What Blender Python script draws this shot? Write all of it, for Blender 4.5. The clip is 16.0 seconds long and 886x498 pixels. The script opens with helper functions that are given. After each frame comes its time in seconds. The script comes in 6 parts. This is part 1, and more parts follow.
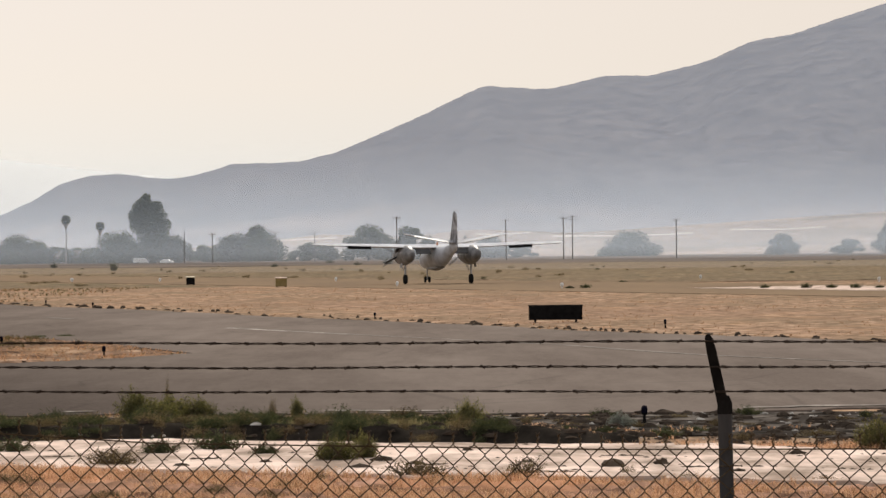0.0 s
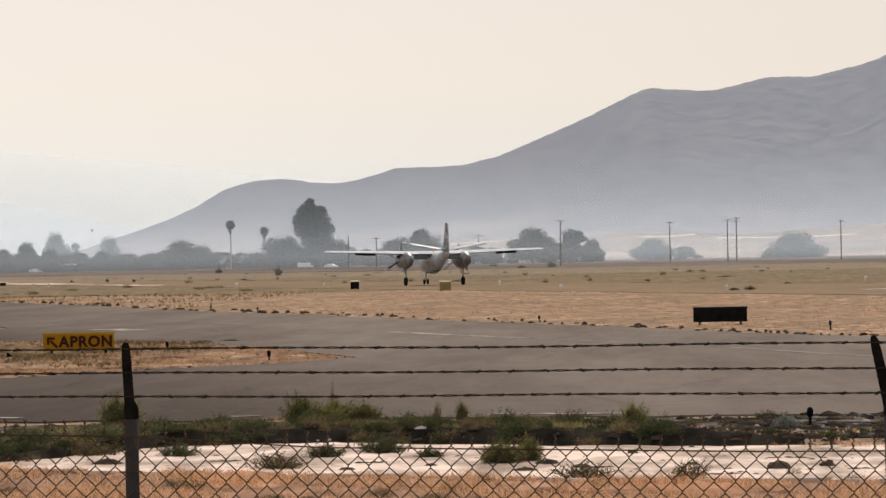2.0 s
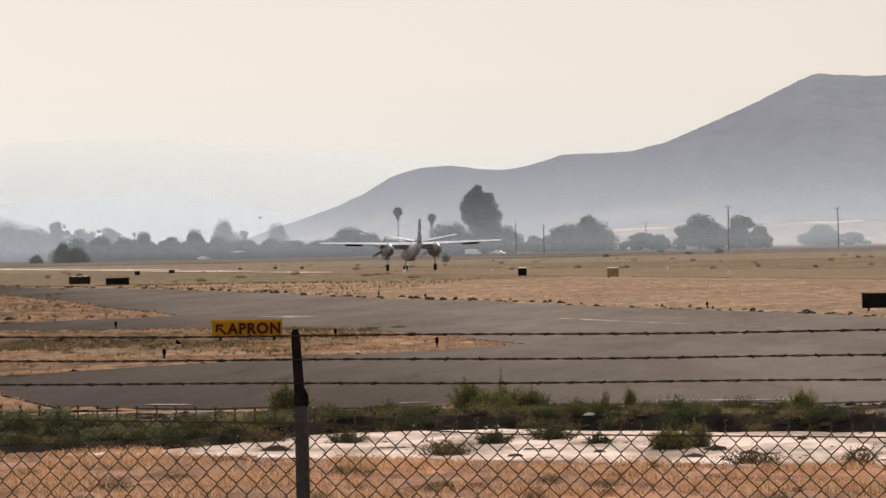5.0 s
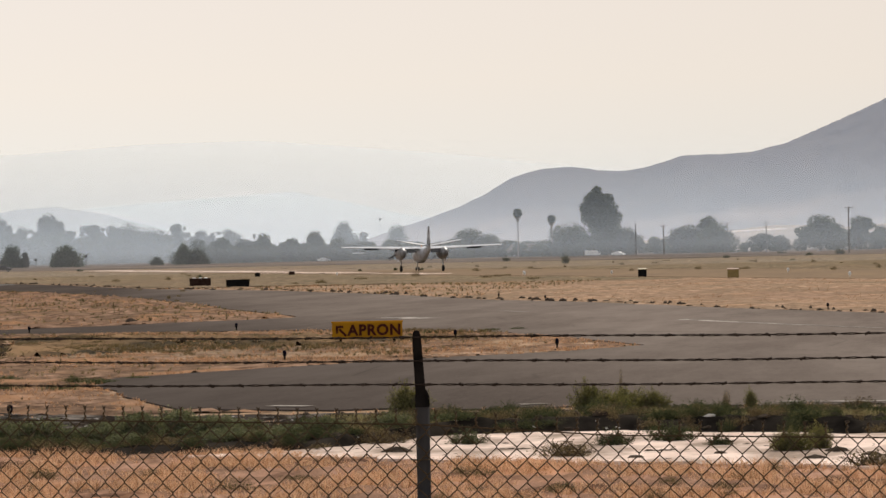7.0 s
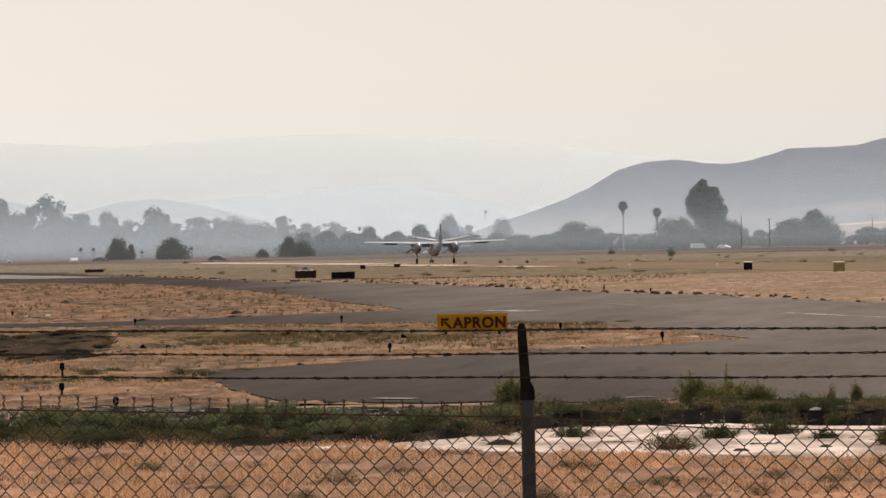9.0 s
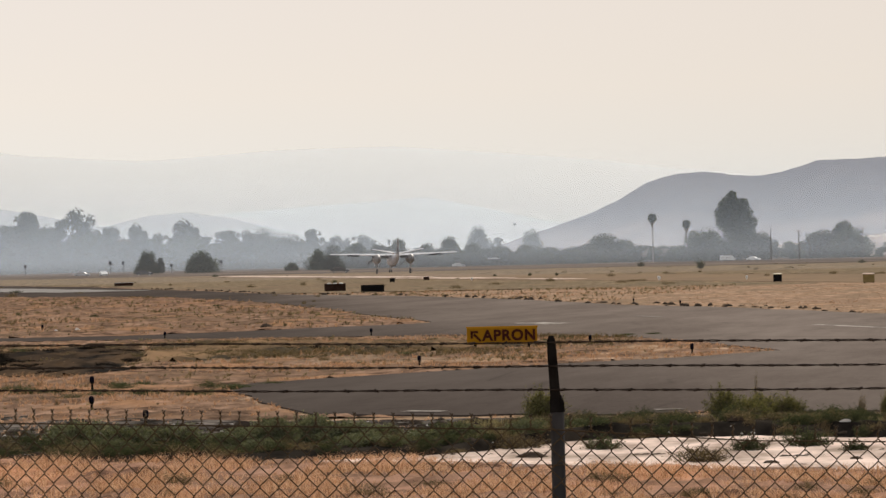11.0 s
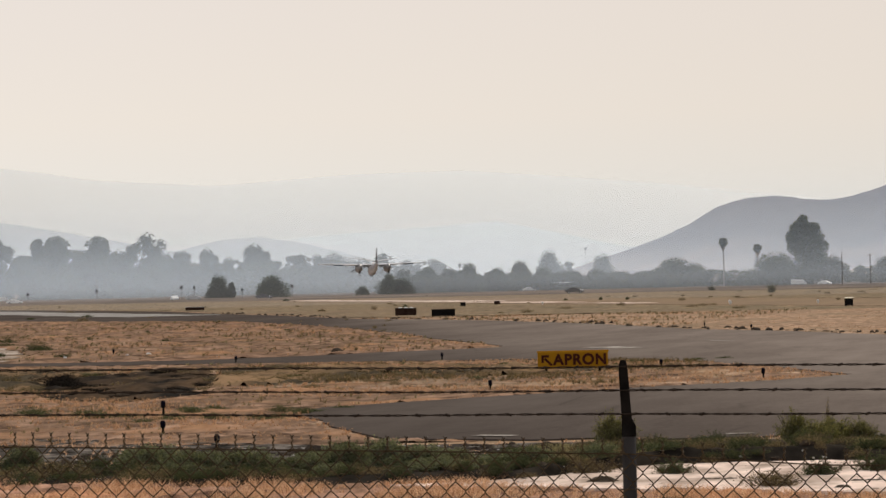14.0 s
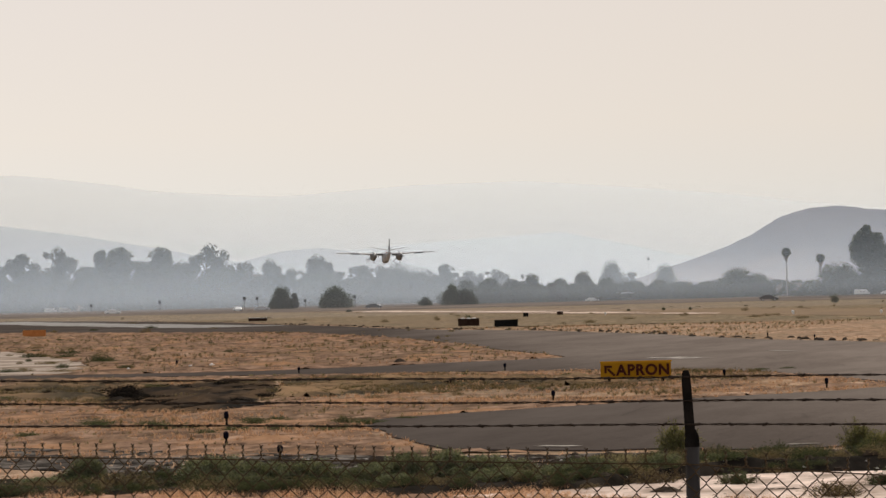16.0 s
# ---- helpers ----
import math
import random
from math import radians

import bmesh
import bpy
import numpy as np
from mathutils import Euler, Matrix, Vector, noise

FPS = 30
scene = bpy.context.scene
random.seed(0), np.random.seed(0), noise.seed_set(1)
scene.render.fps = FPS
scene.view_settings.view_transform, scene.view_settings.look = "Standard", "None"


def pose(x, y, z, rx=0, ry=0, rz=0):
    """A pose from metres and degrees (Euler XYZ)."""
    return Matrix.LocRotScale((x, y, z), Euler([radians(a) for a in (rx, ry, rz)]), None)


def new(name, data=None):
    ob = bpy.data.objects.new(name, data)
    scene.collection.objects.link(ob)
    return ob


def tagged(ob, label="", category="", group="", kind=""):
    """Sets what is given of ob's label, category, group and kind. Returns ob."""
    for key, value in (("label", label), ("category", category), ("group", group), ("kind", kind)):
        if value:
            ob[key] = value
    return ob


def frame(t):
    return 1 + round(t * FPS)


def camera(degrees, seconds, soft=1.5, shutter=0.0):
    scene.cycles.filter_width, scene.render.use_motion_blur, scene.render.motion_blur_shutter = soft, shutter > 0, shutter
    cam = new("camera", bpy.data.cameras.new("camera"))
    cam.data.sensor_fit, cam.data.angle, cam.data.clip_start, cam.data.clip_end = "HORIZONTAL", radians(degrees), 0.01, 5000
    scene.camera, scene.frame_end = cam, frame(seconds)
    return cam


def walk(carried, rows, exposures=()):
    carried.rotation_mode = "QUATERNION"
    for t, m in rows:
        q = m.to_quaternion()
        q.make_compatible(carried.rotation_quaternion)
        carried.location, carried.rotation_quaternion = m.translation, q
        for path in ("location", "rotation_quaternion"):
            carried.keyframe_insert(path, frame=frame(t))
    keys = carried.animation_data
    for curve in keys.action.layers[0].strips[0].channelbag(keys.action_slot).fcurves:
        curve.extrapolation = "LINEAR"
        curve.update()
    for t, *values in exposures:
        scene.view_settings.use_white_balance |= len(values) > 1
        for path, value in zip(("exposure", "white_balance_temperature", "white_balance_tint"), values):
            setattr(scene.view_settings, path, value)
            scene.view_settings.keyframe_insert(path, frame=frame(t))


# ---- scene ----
# A camera held by hand behind a fence pans after an aircraft that takes off.
cam = camera(12.0, 16.0, soft=1.5)
EYE = 2.6
# seconds, sway to the side, yaw, pitch, roll
ROWS = [
    (0.0, 0.011, -0.000, 0.055, -0.602),
    (0.5, 0.011, 0.645, 0.150, -0.601),
    (1.0, 0.011, 1.361, 0.172, -0.716),
    (1.5, 0.011, 1.877, 0.170, -0.826),
    (2.0, 0.011, 2.226, 0.129, -0.973),
    (2.5, 0.011, 2.587, 0.160, -1.057),
    (3.0, 0.011, 2.956, 0.239, -1.189),
    (3.5, 0.011, 3.322, 0.266, -1.216),
    (3.7, 0.011, 3.497, 0.236, -1.216),
    (6.0, 0.000, 5.342, -0.079, -1.115),
    (6.5, 0.000, 5.819, -0.028, -1.190),
    (7.0, 0.000, 6.131, 0.037, -1.184),
    (7.5, 0.000, 6.373, 0.078, -1.188),
    (8.0, 0.000, 6.705, 0.089, -1.123),
    (8.5, 0.000, 7.161, 0.061, -1.104),
    (9.0, 0.000, 7.564, -0.034, -1.098),
    (9.2, 0.000, 7.676, -0.072, -1.098),
    (11.5, 0.000, 8.018, 0.184, -1.232),
    (12.0, 0.000, 8.130, 0.185, -1.207),
    (12.5, 0.000, 8.298, 0.189, -1.222),
    (13.0, 0.000, 8.443, 0.286, -1.206),
    (13.5, 0.000, 8.644, 0.406, -1.291),
    (14.0, -0.003, 8.912, 0.497, -1.281),
    (14.5, -0.003, 9.121, 0.586, -1.343),
    (15.0, -0.003, 9.275, 0.660, -1.422),
    (15.5, -0.003, 9.465, 0.665, -1.364),
    (16.0, -0.003, 9.761, 0.660, -1.359),
]
# the tilt of the picture: a positive roll here lifts the camera's right side
walk(cam, [(t, pose(dx, 0, EYE) @ pose(0, 0, 0, 0, 0, yaw) @ pose(0, 0, 0, 90 + pitch) @ pose(0, 0, 0, 0, 0, roll))
           for t, dx, yaw, pitch, roll in ROWS],
     exposures=[(0, 0.10), (3.5, 0.07), (6.5, 0.04), (9, 0.0), (12.5, -0.05), (16, -0.10)])

# ---------------------------------------------------------------- light
SUN_LEFT, SUN_HIGH = -8.0, 34.0      # degrees left of the y axis, degrees up
world = bpy.data.worlds.new("hazy_sky")
scene.world = world
world.use_nodes = True
wn, wl = world.node_tree.nodes, world.node_tree.links
wn.clear()
w_out = wn.new("ShaderNodeOutputWorld")
w_bg = wn.new("ShaderNodeBackground")
w_sky = wn.new("ShaderNodeTexSky")
w_sky.sky_type = "NISHITA"
w_sky.sun_disc = False
w_sky.sun_elevation = radians(SUN_HIGH)
w_sky.sun_rotation = radians(-SUN_LEFT)
w_sky.dust_density = 6.0
w_sky.air_density = 1.2
w_gain = wn.new("ShaderNodeMixRGB")
w_gain.blend_type = "MULTIPLY"
w_gain.inputs[0].default_value = 1.0
w_gain.inputs[2].default_value = (0.09, 0.09, 0.09, 1)
wl.new(w_sky.outputs[0], w_gain.inputs[1])
# thick summer haze: cream low down, paler and cooler overhead
w_geo = wn.new("ShaderNodeTexCoord")
w_sep = wn.new("ShaderNodeSeparateXYZ")
wl.new(w_geo.outputs["Generated"], w_sep.inputs[0])
w_ramp = wn.new("ShaderNodeValToRGB")
w_ramp.color_ramp.elements[0].position = 0.0
w_ramp.color_ramp.elements[0].color = (0.98, 0.98, 0.96, 1)
w_ramp.color_ramp.elements[1].position = 1.0
w_ramp.color_ramp.elements[1].color = (0.73, 0.72, 0.735, 1)
for pos, col in ((0.088, (1.01, 0.97, 0.905, 1)), (0.16, (1.02, 0.945, 0.865, 1)), (0.30, (0.94, 0.87, 0.83, 1)), (0.55, (0.83, 0.79, 0.78, 1))):
    e = w_ramp.color_ramp.elements.new(pos)
    e.color = col
w_low = wn.new("ShaderNodeMath")
w_low.operation = "MULTIPLY"
w_low.inputs[1].default_value = 4.0
wl.new(w_sep.outputs["Z"], w_low.inputs[0])
wl.new(w_low.outputs[0], w_ramp.inputs[0])
w_mix = wn.new("ShaderNodeMixRGB")
w_mix.inputs[0].default_value = 0.9
wl.new(w_gain.outputs[0], w_mix.inputs[1])
w_side = wn.new("ShaderNodeMapRange")
w_side.inputs["From Min"].default_value, w_side.inputs["From Max"].default_value = -0.30, 0.10
wl.new(w_sep.outputs["X"], w_side.inputs["Value"])
w_warm = wn.new("ShaderNodeMixRGB")
w_warm.blend_type = "MULTIPLY"
w_warm.inputs[2].default_value = (0.83, 0.825, 0.82, 1)
wl.new(w_side.outputs[0], w_warm.inputs[0])
wl.new(w_ramp.outputs[0], w_warm.inputs[1])
wl.new(w_warm.outputs[0], w_mix.inputs[2])
wl.new(w_mix.outputs[0], w_bg.inputs[0])
w_bg.inputs[1].default_value = 0.95
wl.new(w_bg.outputs[0], w_out.inputs[0])

sun_data = bpy.data.lights.new("sun", "SUN")
sun_data.energy = 3.9
sun_data.angle = radians(1.5)
sun_data.color = (1.0, 0.92, 0.81)
sun = new("sun", sun_data)
sun_way = Vector((-math.sin(radians(SUN_LEFT)) * math.cos(radians(SUN_HIGH)), math.cos(radians(SUN_LEFT)) * math.cos(radians(SUN_HIGH)), math.sin(radians(SUN_HIGH))))
sun.matrix_world = Matrix.Translation(sun_way * 200) @ sun_way.to_track_quat("Z", "Y").to_matrix().to_4x4()


# ---------------------------------------------------------------- materials
def nodes_of(name):
    m = bpy.data.materials.new(name)
    m.use_nodes = True
    m.node_tree.nodes.clear()
    return m, m.node_tree.nodes, m.node_tree.links


def noise_fac(n, l, scale, detail=5.0, stretch=(1, 1, 1), rough=0.6, space="Object"):
    co = n.new("ShaderNodeTexCoord")
    mp = n.new("ShaderNodeMapping")
    mp.inputs["Scale"].default_value = stretch
    l.new(co.outputs[space], mp.inputs[0])
    t = n.new("ShaderNodeTexNoise")
    t.inputs["Scale"].default_value = scale
    t.inputs["Detail"].default_value = detail
    t.inputs["Roughness"].default_value = rough
    l.new(mp.outputs[0], t.inputs[0])
    return t.outputs[0]


def ramp(n, l, fac, stops):
    r = n.new("ShaderNodeValToRGB")
    els = r.color_ramp.elements
    els[0].position, els[0].color = stops[0][0], (*stops[0][1], 1)
    els[1].position, els[1].color = stops[-1][0], (*stops[-1][1], 1)
    for p, c in stops[1:-1]:
        els.new(p).color = (*c, 1)
    l.new(fac, r.inputs[0])
    return r.outputs[0]


def mixed(n, l, fac, a, b, blend="MIX"):
    m = n.new("ShaderNodeMixRGB")
    m.blend_type = blend
    for sock, val in ((m.inputs[0], fac), (m.inputs[1], a), (m.inputs[2], b)):
        if isinstance(val, (int, float)):
            sock.default_value = val
        elif isinstance(val, tuple):
            sock.default_value = (*val, 1)
        else:
            l.new(val, sock)
    return m.outputs[0]


def surface(name, dark, light, scale, rough=0.8, metal=0.0, stretch=(1, 1, 1), second=None, second_scale=1.0, second_amount=0.5, bump=0.0, bump_scale=None, vary=0.0, spec=0.3, span=(0.3, 0.7)):
    """A solid surface: two tones of grain, an optional third tone in larger patches, fine relief."""
    m, n, l = nodes_of(name)
    out, b = n.new("ShaderNodeOutputMaterial"), n.new("ShaderNodeBsdfPrincipled")
    fac = noise_fac(n, l, scale, 6, stretch)
    col = ramp(n, l, fac, ((span[0], dark), (span[1], light)))
    if second:
        f2 = noise_fac(n, l, second_scale, 4, stretch)
        f2 = ramp(n, l, f2, ((0.42, (0, 0, 0)), (0.62, (second_amount,) * 3)))
        col = mixed(n, l, f2, col, second)
    if vary:
        oi = n.new("ShaderNodeObjectInfo")
        v = ramp(n, l, oi.outputs["Random"], ((0.0, (1 - vary,) * 3), (1.0, (1 + vary,) * 3)))
        col = mixed(n, l, 1.0, col, v, "MULTIPLY")
    l.new(col, b.inputs["Base Color"])
    b.inputs["Roughness"].default_value = rough
    b.inputs["Metallic"].default_value = metal
    b.inputs["Specular IOR Level"].default_value = spec if rough < 0.8 else 0.0
    if bump:
        bp = n.new("ShaderNodeBump")
        bp.inputs["Strength"].default_value = min(bump, 1.0)
        bp.inputs["Distance"].default_value = 0.02 * max(1.0, bump)
        l.new(noise_fac(n, l, bump_scale or scale * 3, 5, stretch), bp.inputs["Height"])
        l.new(bp.outputs[0], b.inputs["Normal"])
    l.new(b.outputs[0], out.inputs[0])
    return m


def leafy(name, tones, through_share=0.35, sap=(1.25, 1.2, 0.65)):
    """Leaves and blades: a matt face that lets a share of the light through; each leaf its own tone."""
    m, n, l = nodes_of(name)
    out = n.new("ShaderNodeOutputMaterial")
    geo = n.new("ShaderNodeNewGeometry")
    k = len(tones) - 1
    col = ramp(n, l, geo.outputs["Random Per Island"], tuple((i / k, c) for i, c in enumerate(tones)))
    oi = n.new("ShaderNodeObjectInfo")
    v = ramp(n, l, oi.outputs["Random"], ((0.0, (0.8, 0.8, 0.8)), (1.0, (1.2, 1.2, 1.2))))
    col = mixed(n, l, 1.0, col, v, "MULTIPLY")
    d, t, mx = n.new("ShaderNodeBsdfDiffuse"), n.new("ShaderNodeBsdfTranslucent"), n.new("ShaderNodeMixShader")
    l.new(col, d.inputs[0])
    l.new(mixed(n, l, 1.0, col, sap, "MULTIPLY"), t.inputs[0])
    mx.inputs[0].default_value = through_share
    l.new(d.outputs[0], mx.inputs[1])
    l.new(t.outputs[0], mx.inputs[2])
    l.new(mx.outputs[0], out.inputs[0])
    return m


def ground_material(name, gain, warm, patchy=0.6):
    """Dry summer grass: straw, russet and bare-earth patches, with greener streaks."""
    m, n, l = nodes_of(name)
    out, b = n.new("ShaderNodeOutputMaterial"), n.new("ShaderNodeBsdfPrincipled")
    fine = noise_fac(n, l, 1.5, 8, (1, 0.38, 1), 0.70)
    def tone(r, g, b):
        return (r * gain * warm, g * gain, b * gain)

    col = ramp(n, l, fine, ((0.34, tone(0.080, 0.058, 0.042)), (0.46, tone(0.19, 0.136, 0.092)), (0.55, tone(0.30, 0.215, 0.148)), (0.68, tone(0.44, 0.33, 0.235))))
    mid = noise_fac(n, l, 0.16, 8, (1, 0.35, 1), 0.72)
    f2 = ramp(n, l, mid, ((0.44, (0, 0, 0)), (0.60, (0.85, 0.85, 0.85))))
    col = mixed(n, l, f2, col, mixed(n, l, fine, tone(0.085, 0.068, 0.047), tone(0.24, 0.185, 0.127)))
    big = noise_fac(n, l, 0.020, 7, (1, 0.4, 1), 0.65)
    f3 = ramp(n, l, big, ((0.48, (0, 0, 0)), (0.64, (0.6, 0.6, 0.6))))
    col = mixed(n, l, f3, col, mixed(n, l, fine, tone(0.14, 0.088, 0.062), tone(0.29, 0.20, 0.143)))
    # bare, trodden and rusty spots of one to three metres
    spot = ramp(n, l, noise_fac(n, l, 0.62, 6, (1, 0.55, 1), 0.62), ((0.55, (0, 0, 0)), (0.64, (patchy,) * 3)))
    col = mixed(n, l, spot, col, tone(0.060, 0.042, 0.030))
    rust = ramp(n, l, noise_fac(n, l, 0.33, 5, (1, 0.5, 1), 0.6), ((0.52, (0, 0, 0)), (0.66, (patchy,) * 3)))
    col = mixed(n, l, rust, col, mixed(n, l, fine, tone(0.20, 0.115, 0.060), tone(0.56, 0.37, 0.215)))
    l.new(col, b.inputs["Base Color"])
    b.inputs["Roughness"].default_value = 0.95
    b.inputs["Specular IOR Level"].default_value = 0.0
    bp = n.new("ShaderNodeBump")
    bp.inputs["Strength"].default_value = 0.9
    bp.inputs["Distance"].default_value = 0.12
    l.new(fine, bp.inputs["Height"])
    l.new(bp.outputs[0], b.inputs["Normal"])
    l.new(b.outputs[0], out.inputs[0])
    return m


def asphalt_material(name, dark, light, patch, rough=0.75, light_gain=0.0):
    """Sun-bleached asphalt: fine stone, long worn streaks, sealed cracks and pale patches."""
    m, n, l = nodes_of(name)
    out, b = n.new("ShaderNodeOutputMaterial"), n.new("ShaderNodeBsdfPrincipled")
    fine = noise_fac(n, l, 9.0, 6, (1, 1, 1), 0.75)
    col = ramp(n, l, fine, ((0.3, dark), (0.7, light)))
    wide = noise_fac(n, l, 0.16, 9, (1, 0.12, 1), 0.72)
    f2 = ramp(n, l, wide, ((0.40, (0, 0, 0)), (0.66, (0.8, 0.8, 0.8))))
    col = mixed(n, l, f2, col, patch)
    co = n.new("ShaderNodeTexCoord")
    vo = n.new("ShaderNodeTexVoronoi")
    vo.feature = "DISTANCE_TO_EDGE"
    vo.inputs["Scale"].default_value = 0.16
    vo.inputs["Randomness"].default_value = 0.9
    l.new(co.outputs["Object"], vo.inputs[0])
    crack = ramp(n, l, vo.outputs[0], ((0.0, (0.22, 0.22, 0.22)), (0.012, (0, 0, 0))))
    col = mixed(n, l, crack, col, (0.03, 0.028, 0.026))
    if light_gain:
        # light painted into the colour: dim on the fork, brighter along the straight
        sp, mr = n.new("ShaderNodeSeparateXYZ"), n.new("ShaderNodeMapRange")
        l.new(co.outputs["Object"], sp.inputs[0])
        along = n.new("ShaderNodeMath")
        along.operation = "MULTIPLY_ADD"
        along.inputs[1].default_value = 0.20
        l.new(sp.outputs["Y"], along.inputs[0])
        l.new(sp.outputs["X"], along.inputs[2])
        l.new(along.outputs[0], mr.inputs["Value"])
        mr.inputs["From Min"].default_value, mr.inputs["From Max"].default_value = 3.0, 20.0
        col = mixed(n, l, 1.0, col, ramp(n, l, mr.outputs[0], ((0.0, (0.58, 0.58, 0.59)), (0.22, (0.76, 0.76, 0.77)), (0.5, (1.12, 1.12, 1.12)), (1.0, (light_gain,) * 3))), "MULTIPLY")
    l.new(col, b.inputs["Base Color"])
    b.inputs["Roughness"].default_value = rough
    b.inputs["Specular IOR Level"].default_value = 0.0
    bp = n.new("ShaderNodeBump")
    bp.inputs["Strength"].default_value = 0.4
    bp.inputs["Distance"].default_value = 0.01
    l.new(fine, bp.inputs["Height"])
    l.new(bp.outputs[0], b.inputs["Normal"])
    l.new(b.outputs[0], out.inputs[0])
    return m


def haze_material(name, colour, density, tall, floor=0.0, uneven=0.0, scale=0.01, fade=None, lift=0.0, forward=0.5):
    """Haze painted as a tinted see-through sheet, thicker towards the ground, lit by sun and sky."""
    m, n, l = nodes_of(name)
    out = n.new("ShaderNodeOutputMaterial")

    def calc(kind, a, b):
        k = n.new("ShaderNodeMath")
        k.operation = kind
        for sock, val in zip(k.inputs, (a, b)):
            if isinstance(val, (int, float)):
                sock.default_value = val
            else:
                l.new(val, sock)
        return k.outputs[0]

    co = n.new("ShaderNodeTexCoord")
    sp = n.new("ShaderNodeSeparateXYZ")
    l.new(co.outputs["Object"], sp.inputs[0])
    if floor:
        amount = calc("ADD", calc("MULTIPLY", calc("POWER", 0.3679, calc("DIVIDE", sp.outputs["Z"], tall)), density), floor)
    else:
        thin = calc("MAXIMUM", calc("SUBTRACT", 1.0, calc("DIVIDE", sp.outputs["Z"], tall)), 0.0)
        amount = calc("MULTIPLY", calc("POWER", thin, 1.4), density)
    if uneven:
        drift = noise_fac(n, l, scale, 3, (1, 1, 2.0), 0.5)
        amount = calc("MULTIPLY", amount, calc("ADD", calc("MULTIPLY", drift, 2 * uneven), 1 - uneven))
    if lift:
        amount = calc("MULTIPLY", amount, calc("ADD", calc("MULTIPLY", calc("MINIMUM", calc("DIVIDE", sp.outputs["Z"], lift), 1.0), 0.6), 0.4))
    if fade:
        drop = n.new("ShaderNodeMapRange")
        drop.inputs["From Min"].default_value, drop.inputs["From Max"].default_value = fade
        l.new(sp.outputs["X"], drop.inputs["Value"])
        amount = calc("MULTIPLY", amount, drop.outputs[0])
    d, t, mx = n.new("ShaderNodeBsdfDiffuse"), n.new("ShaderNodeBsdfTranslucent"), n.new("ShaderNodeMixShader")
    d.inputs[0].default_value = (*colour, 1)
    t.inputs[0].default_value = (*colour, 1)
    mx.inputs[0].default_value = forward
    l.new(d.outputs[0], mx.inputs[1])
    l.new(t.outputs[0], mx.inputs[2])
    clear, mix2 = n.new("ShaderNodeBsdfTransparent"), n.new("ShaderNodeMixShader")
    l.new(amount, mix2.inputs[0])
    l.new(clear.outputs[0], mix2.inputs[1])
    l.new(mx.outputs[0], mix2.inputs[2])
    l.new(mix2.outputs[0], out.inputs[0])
    return m


M_GROUND = ground_material("dry_grass_ground", 1.22, 1.05, 0.28)
M_TURF = ground_material("withered_turf", 0.77, 1.13, 0.8)
M_FIELD = ground_material("grey_field_turf", 0.92, 0.93, 0.5)
M_NEAR = ground_material("orange_straw_turf", 1.08, 1.24, 0.9)
M_ASPHALT = asphalt_material("old_asphalt", (0.076, 0.062, 0.053), (0.122, 0.100, 0.087), (0.165, 0.138, 0.120), light_gain=1.42)
M_RUNWAY = asphalt_material("runway_asphalt", (0.15, 0.112, 0.080), (0.25, 0.185, 0.130), (0.25, 0.18, 0.118), 0.8)
# concrete colour that also serves as painted glint on runway and lid
M_PALE = surface("concrete_and_glint", (0.56, 0.43, 0.36), (0.84, 0.68, 0.59), 1.6, 0.85, stretch=(1, 0.4, 1), second=(0.19, 0.145, 0.11), second_scale=0.9, second_amount=0.8, bump=0.4)
M_SAND = surface("bare_sandy_soil", (0.26, 0.21, 0.175), (0.50, 0.43, 0.375), 0.9, 0.9, second=(0.16, 0.115, 0.078), second_scale=0.22, second_amount=0.9, bump=0.6)
M_LINE = surface("worn_line_paint", (0.28, 0.25, 0.22), (0.58, 0.53, 0.48), 3.0, 0.8, stretch=(1, 0.3, 1), second=(0.13, 0.115, 0.10), second_scale=1.3, second_amount=0.8)
M_FAINT = surface("faded_line_paint", (0.20, 0.175, 0.155), (0.34, 0.305, 0.27), 3.0, 0.85, second=(0.16, 0.14, 0.122), second_scale=0.5, second_amount=0.9)
M_FARGLINT = surface("glint_asphalt", (0.20, 0.19, 0.18), (0.36, 0.345, 0.33), 0.4, 0.85, second=(0.14, 0.125, 0.11), second_scale=0.06)
M_GRAVEL = surface("grey_gravel", (0.018, 0.016, 0.014), (0.17, 0.148, 0.130), 1.9, 0.95, stretch=(1, 0.5, 1), span=(0.42, 0.60), second=(0.030, 0.026, 0.023), second_scale=0.7, second_amount=0.8, bump=0.8)
# dark soil made near-black: the shade of the bank's face is painted in
M_SOIL = surface("dark_soil_and_shade", (0.008, 0.007, 0.006), (0.032, 0.027, 0.022), 2.5, 0.95, second=(0.060, 0.050, 0.040), second_scale=0.9, bump=1.0)
M_CHAR = surface("charred_soil_and_shade", (0.010, 0.009, 0.008), (0.035, 0.030, 0.026), 2.5, 0.95, stretch=(1, 0.3, 1), second=(0.20, 0.128, 0.074), second_scale=0.40, second_amount=0.40, bump=0.8)
M_SCRUB = surface("withered_scrub", (0.024, 0.020, 0.015), (0.095, 0.076, 0.052), 2.0, 0.95, stretch=(1, 0.4, 1), second=(0.30, 0.190, 0.108), second_scale=0.22, second_amount=0.75, bump=0.8)
M_ROCK = surface("pale_rock", (0.30, 0.28, 0.25), (0.55, 0.52, 0.48), 4.0, 0.9, bump=0.8, vary=0.2)
M_CLOD = surface("dark_clod", (0.035, 0.027, 0.022), (0.12, 0.094, 0.072), 5.0, 0.95, bump=0.8, vary=0.2)
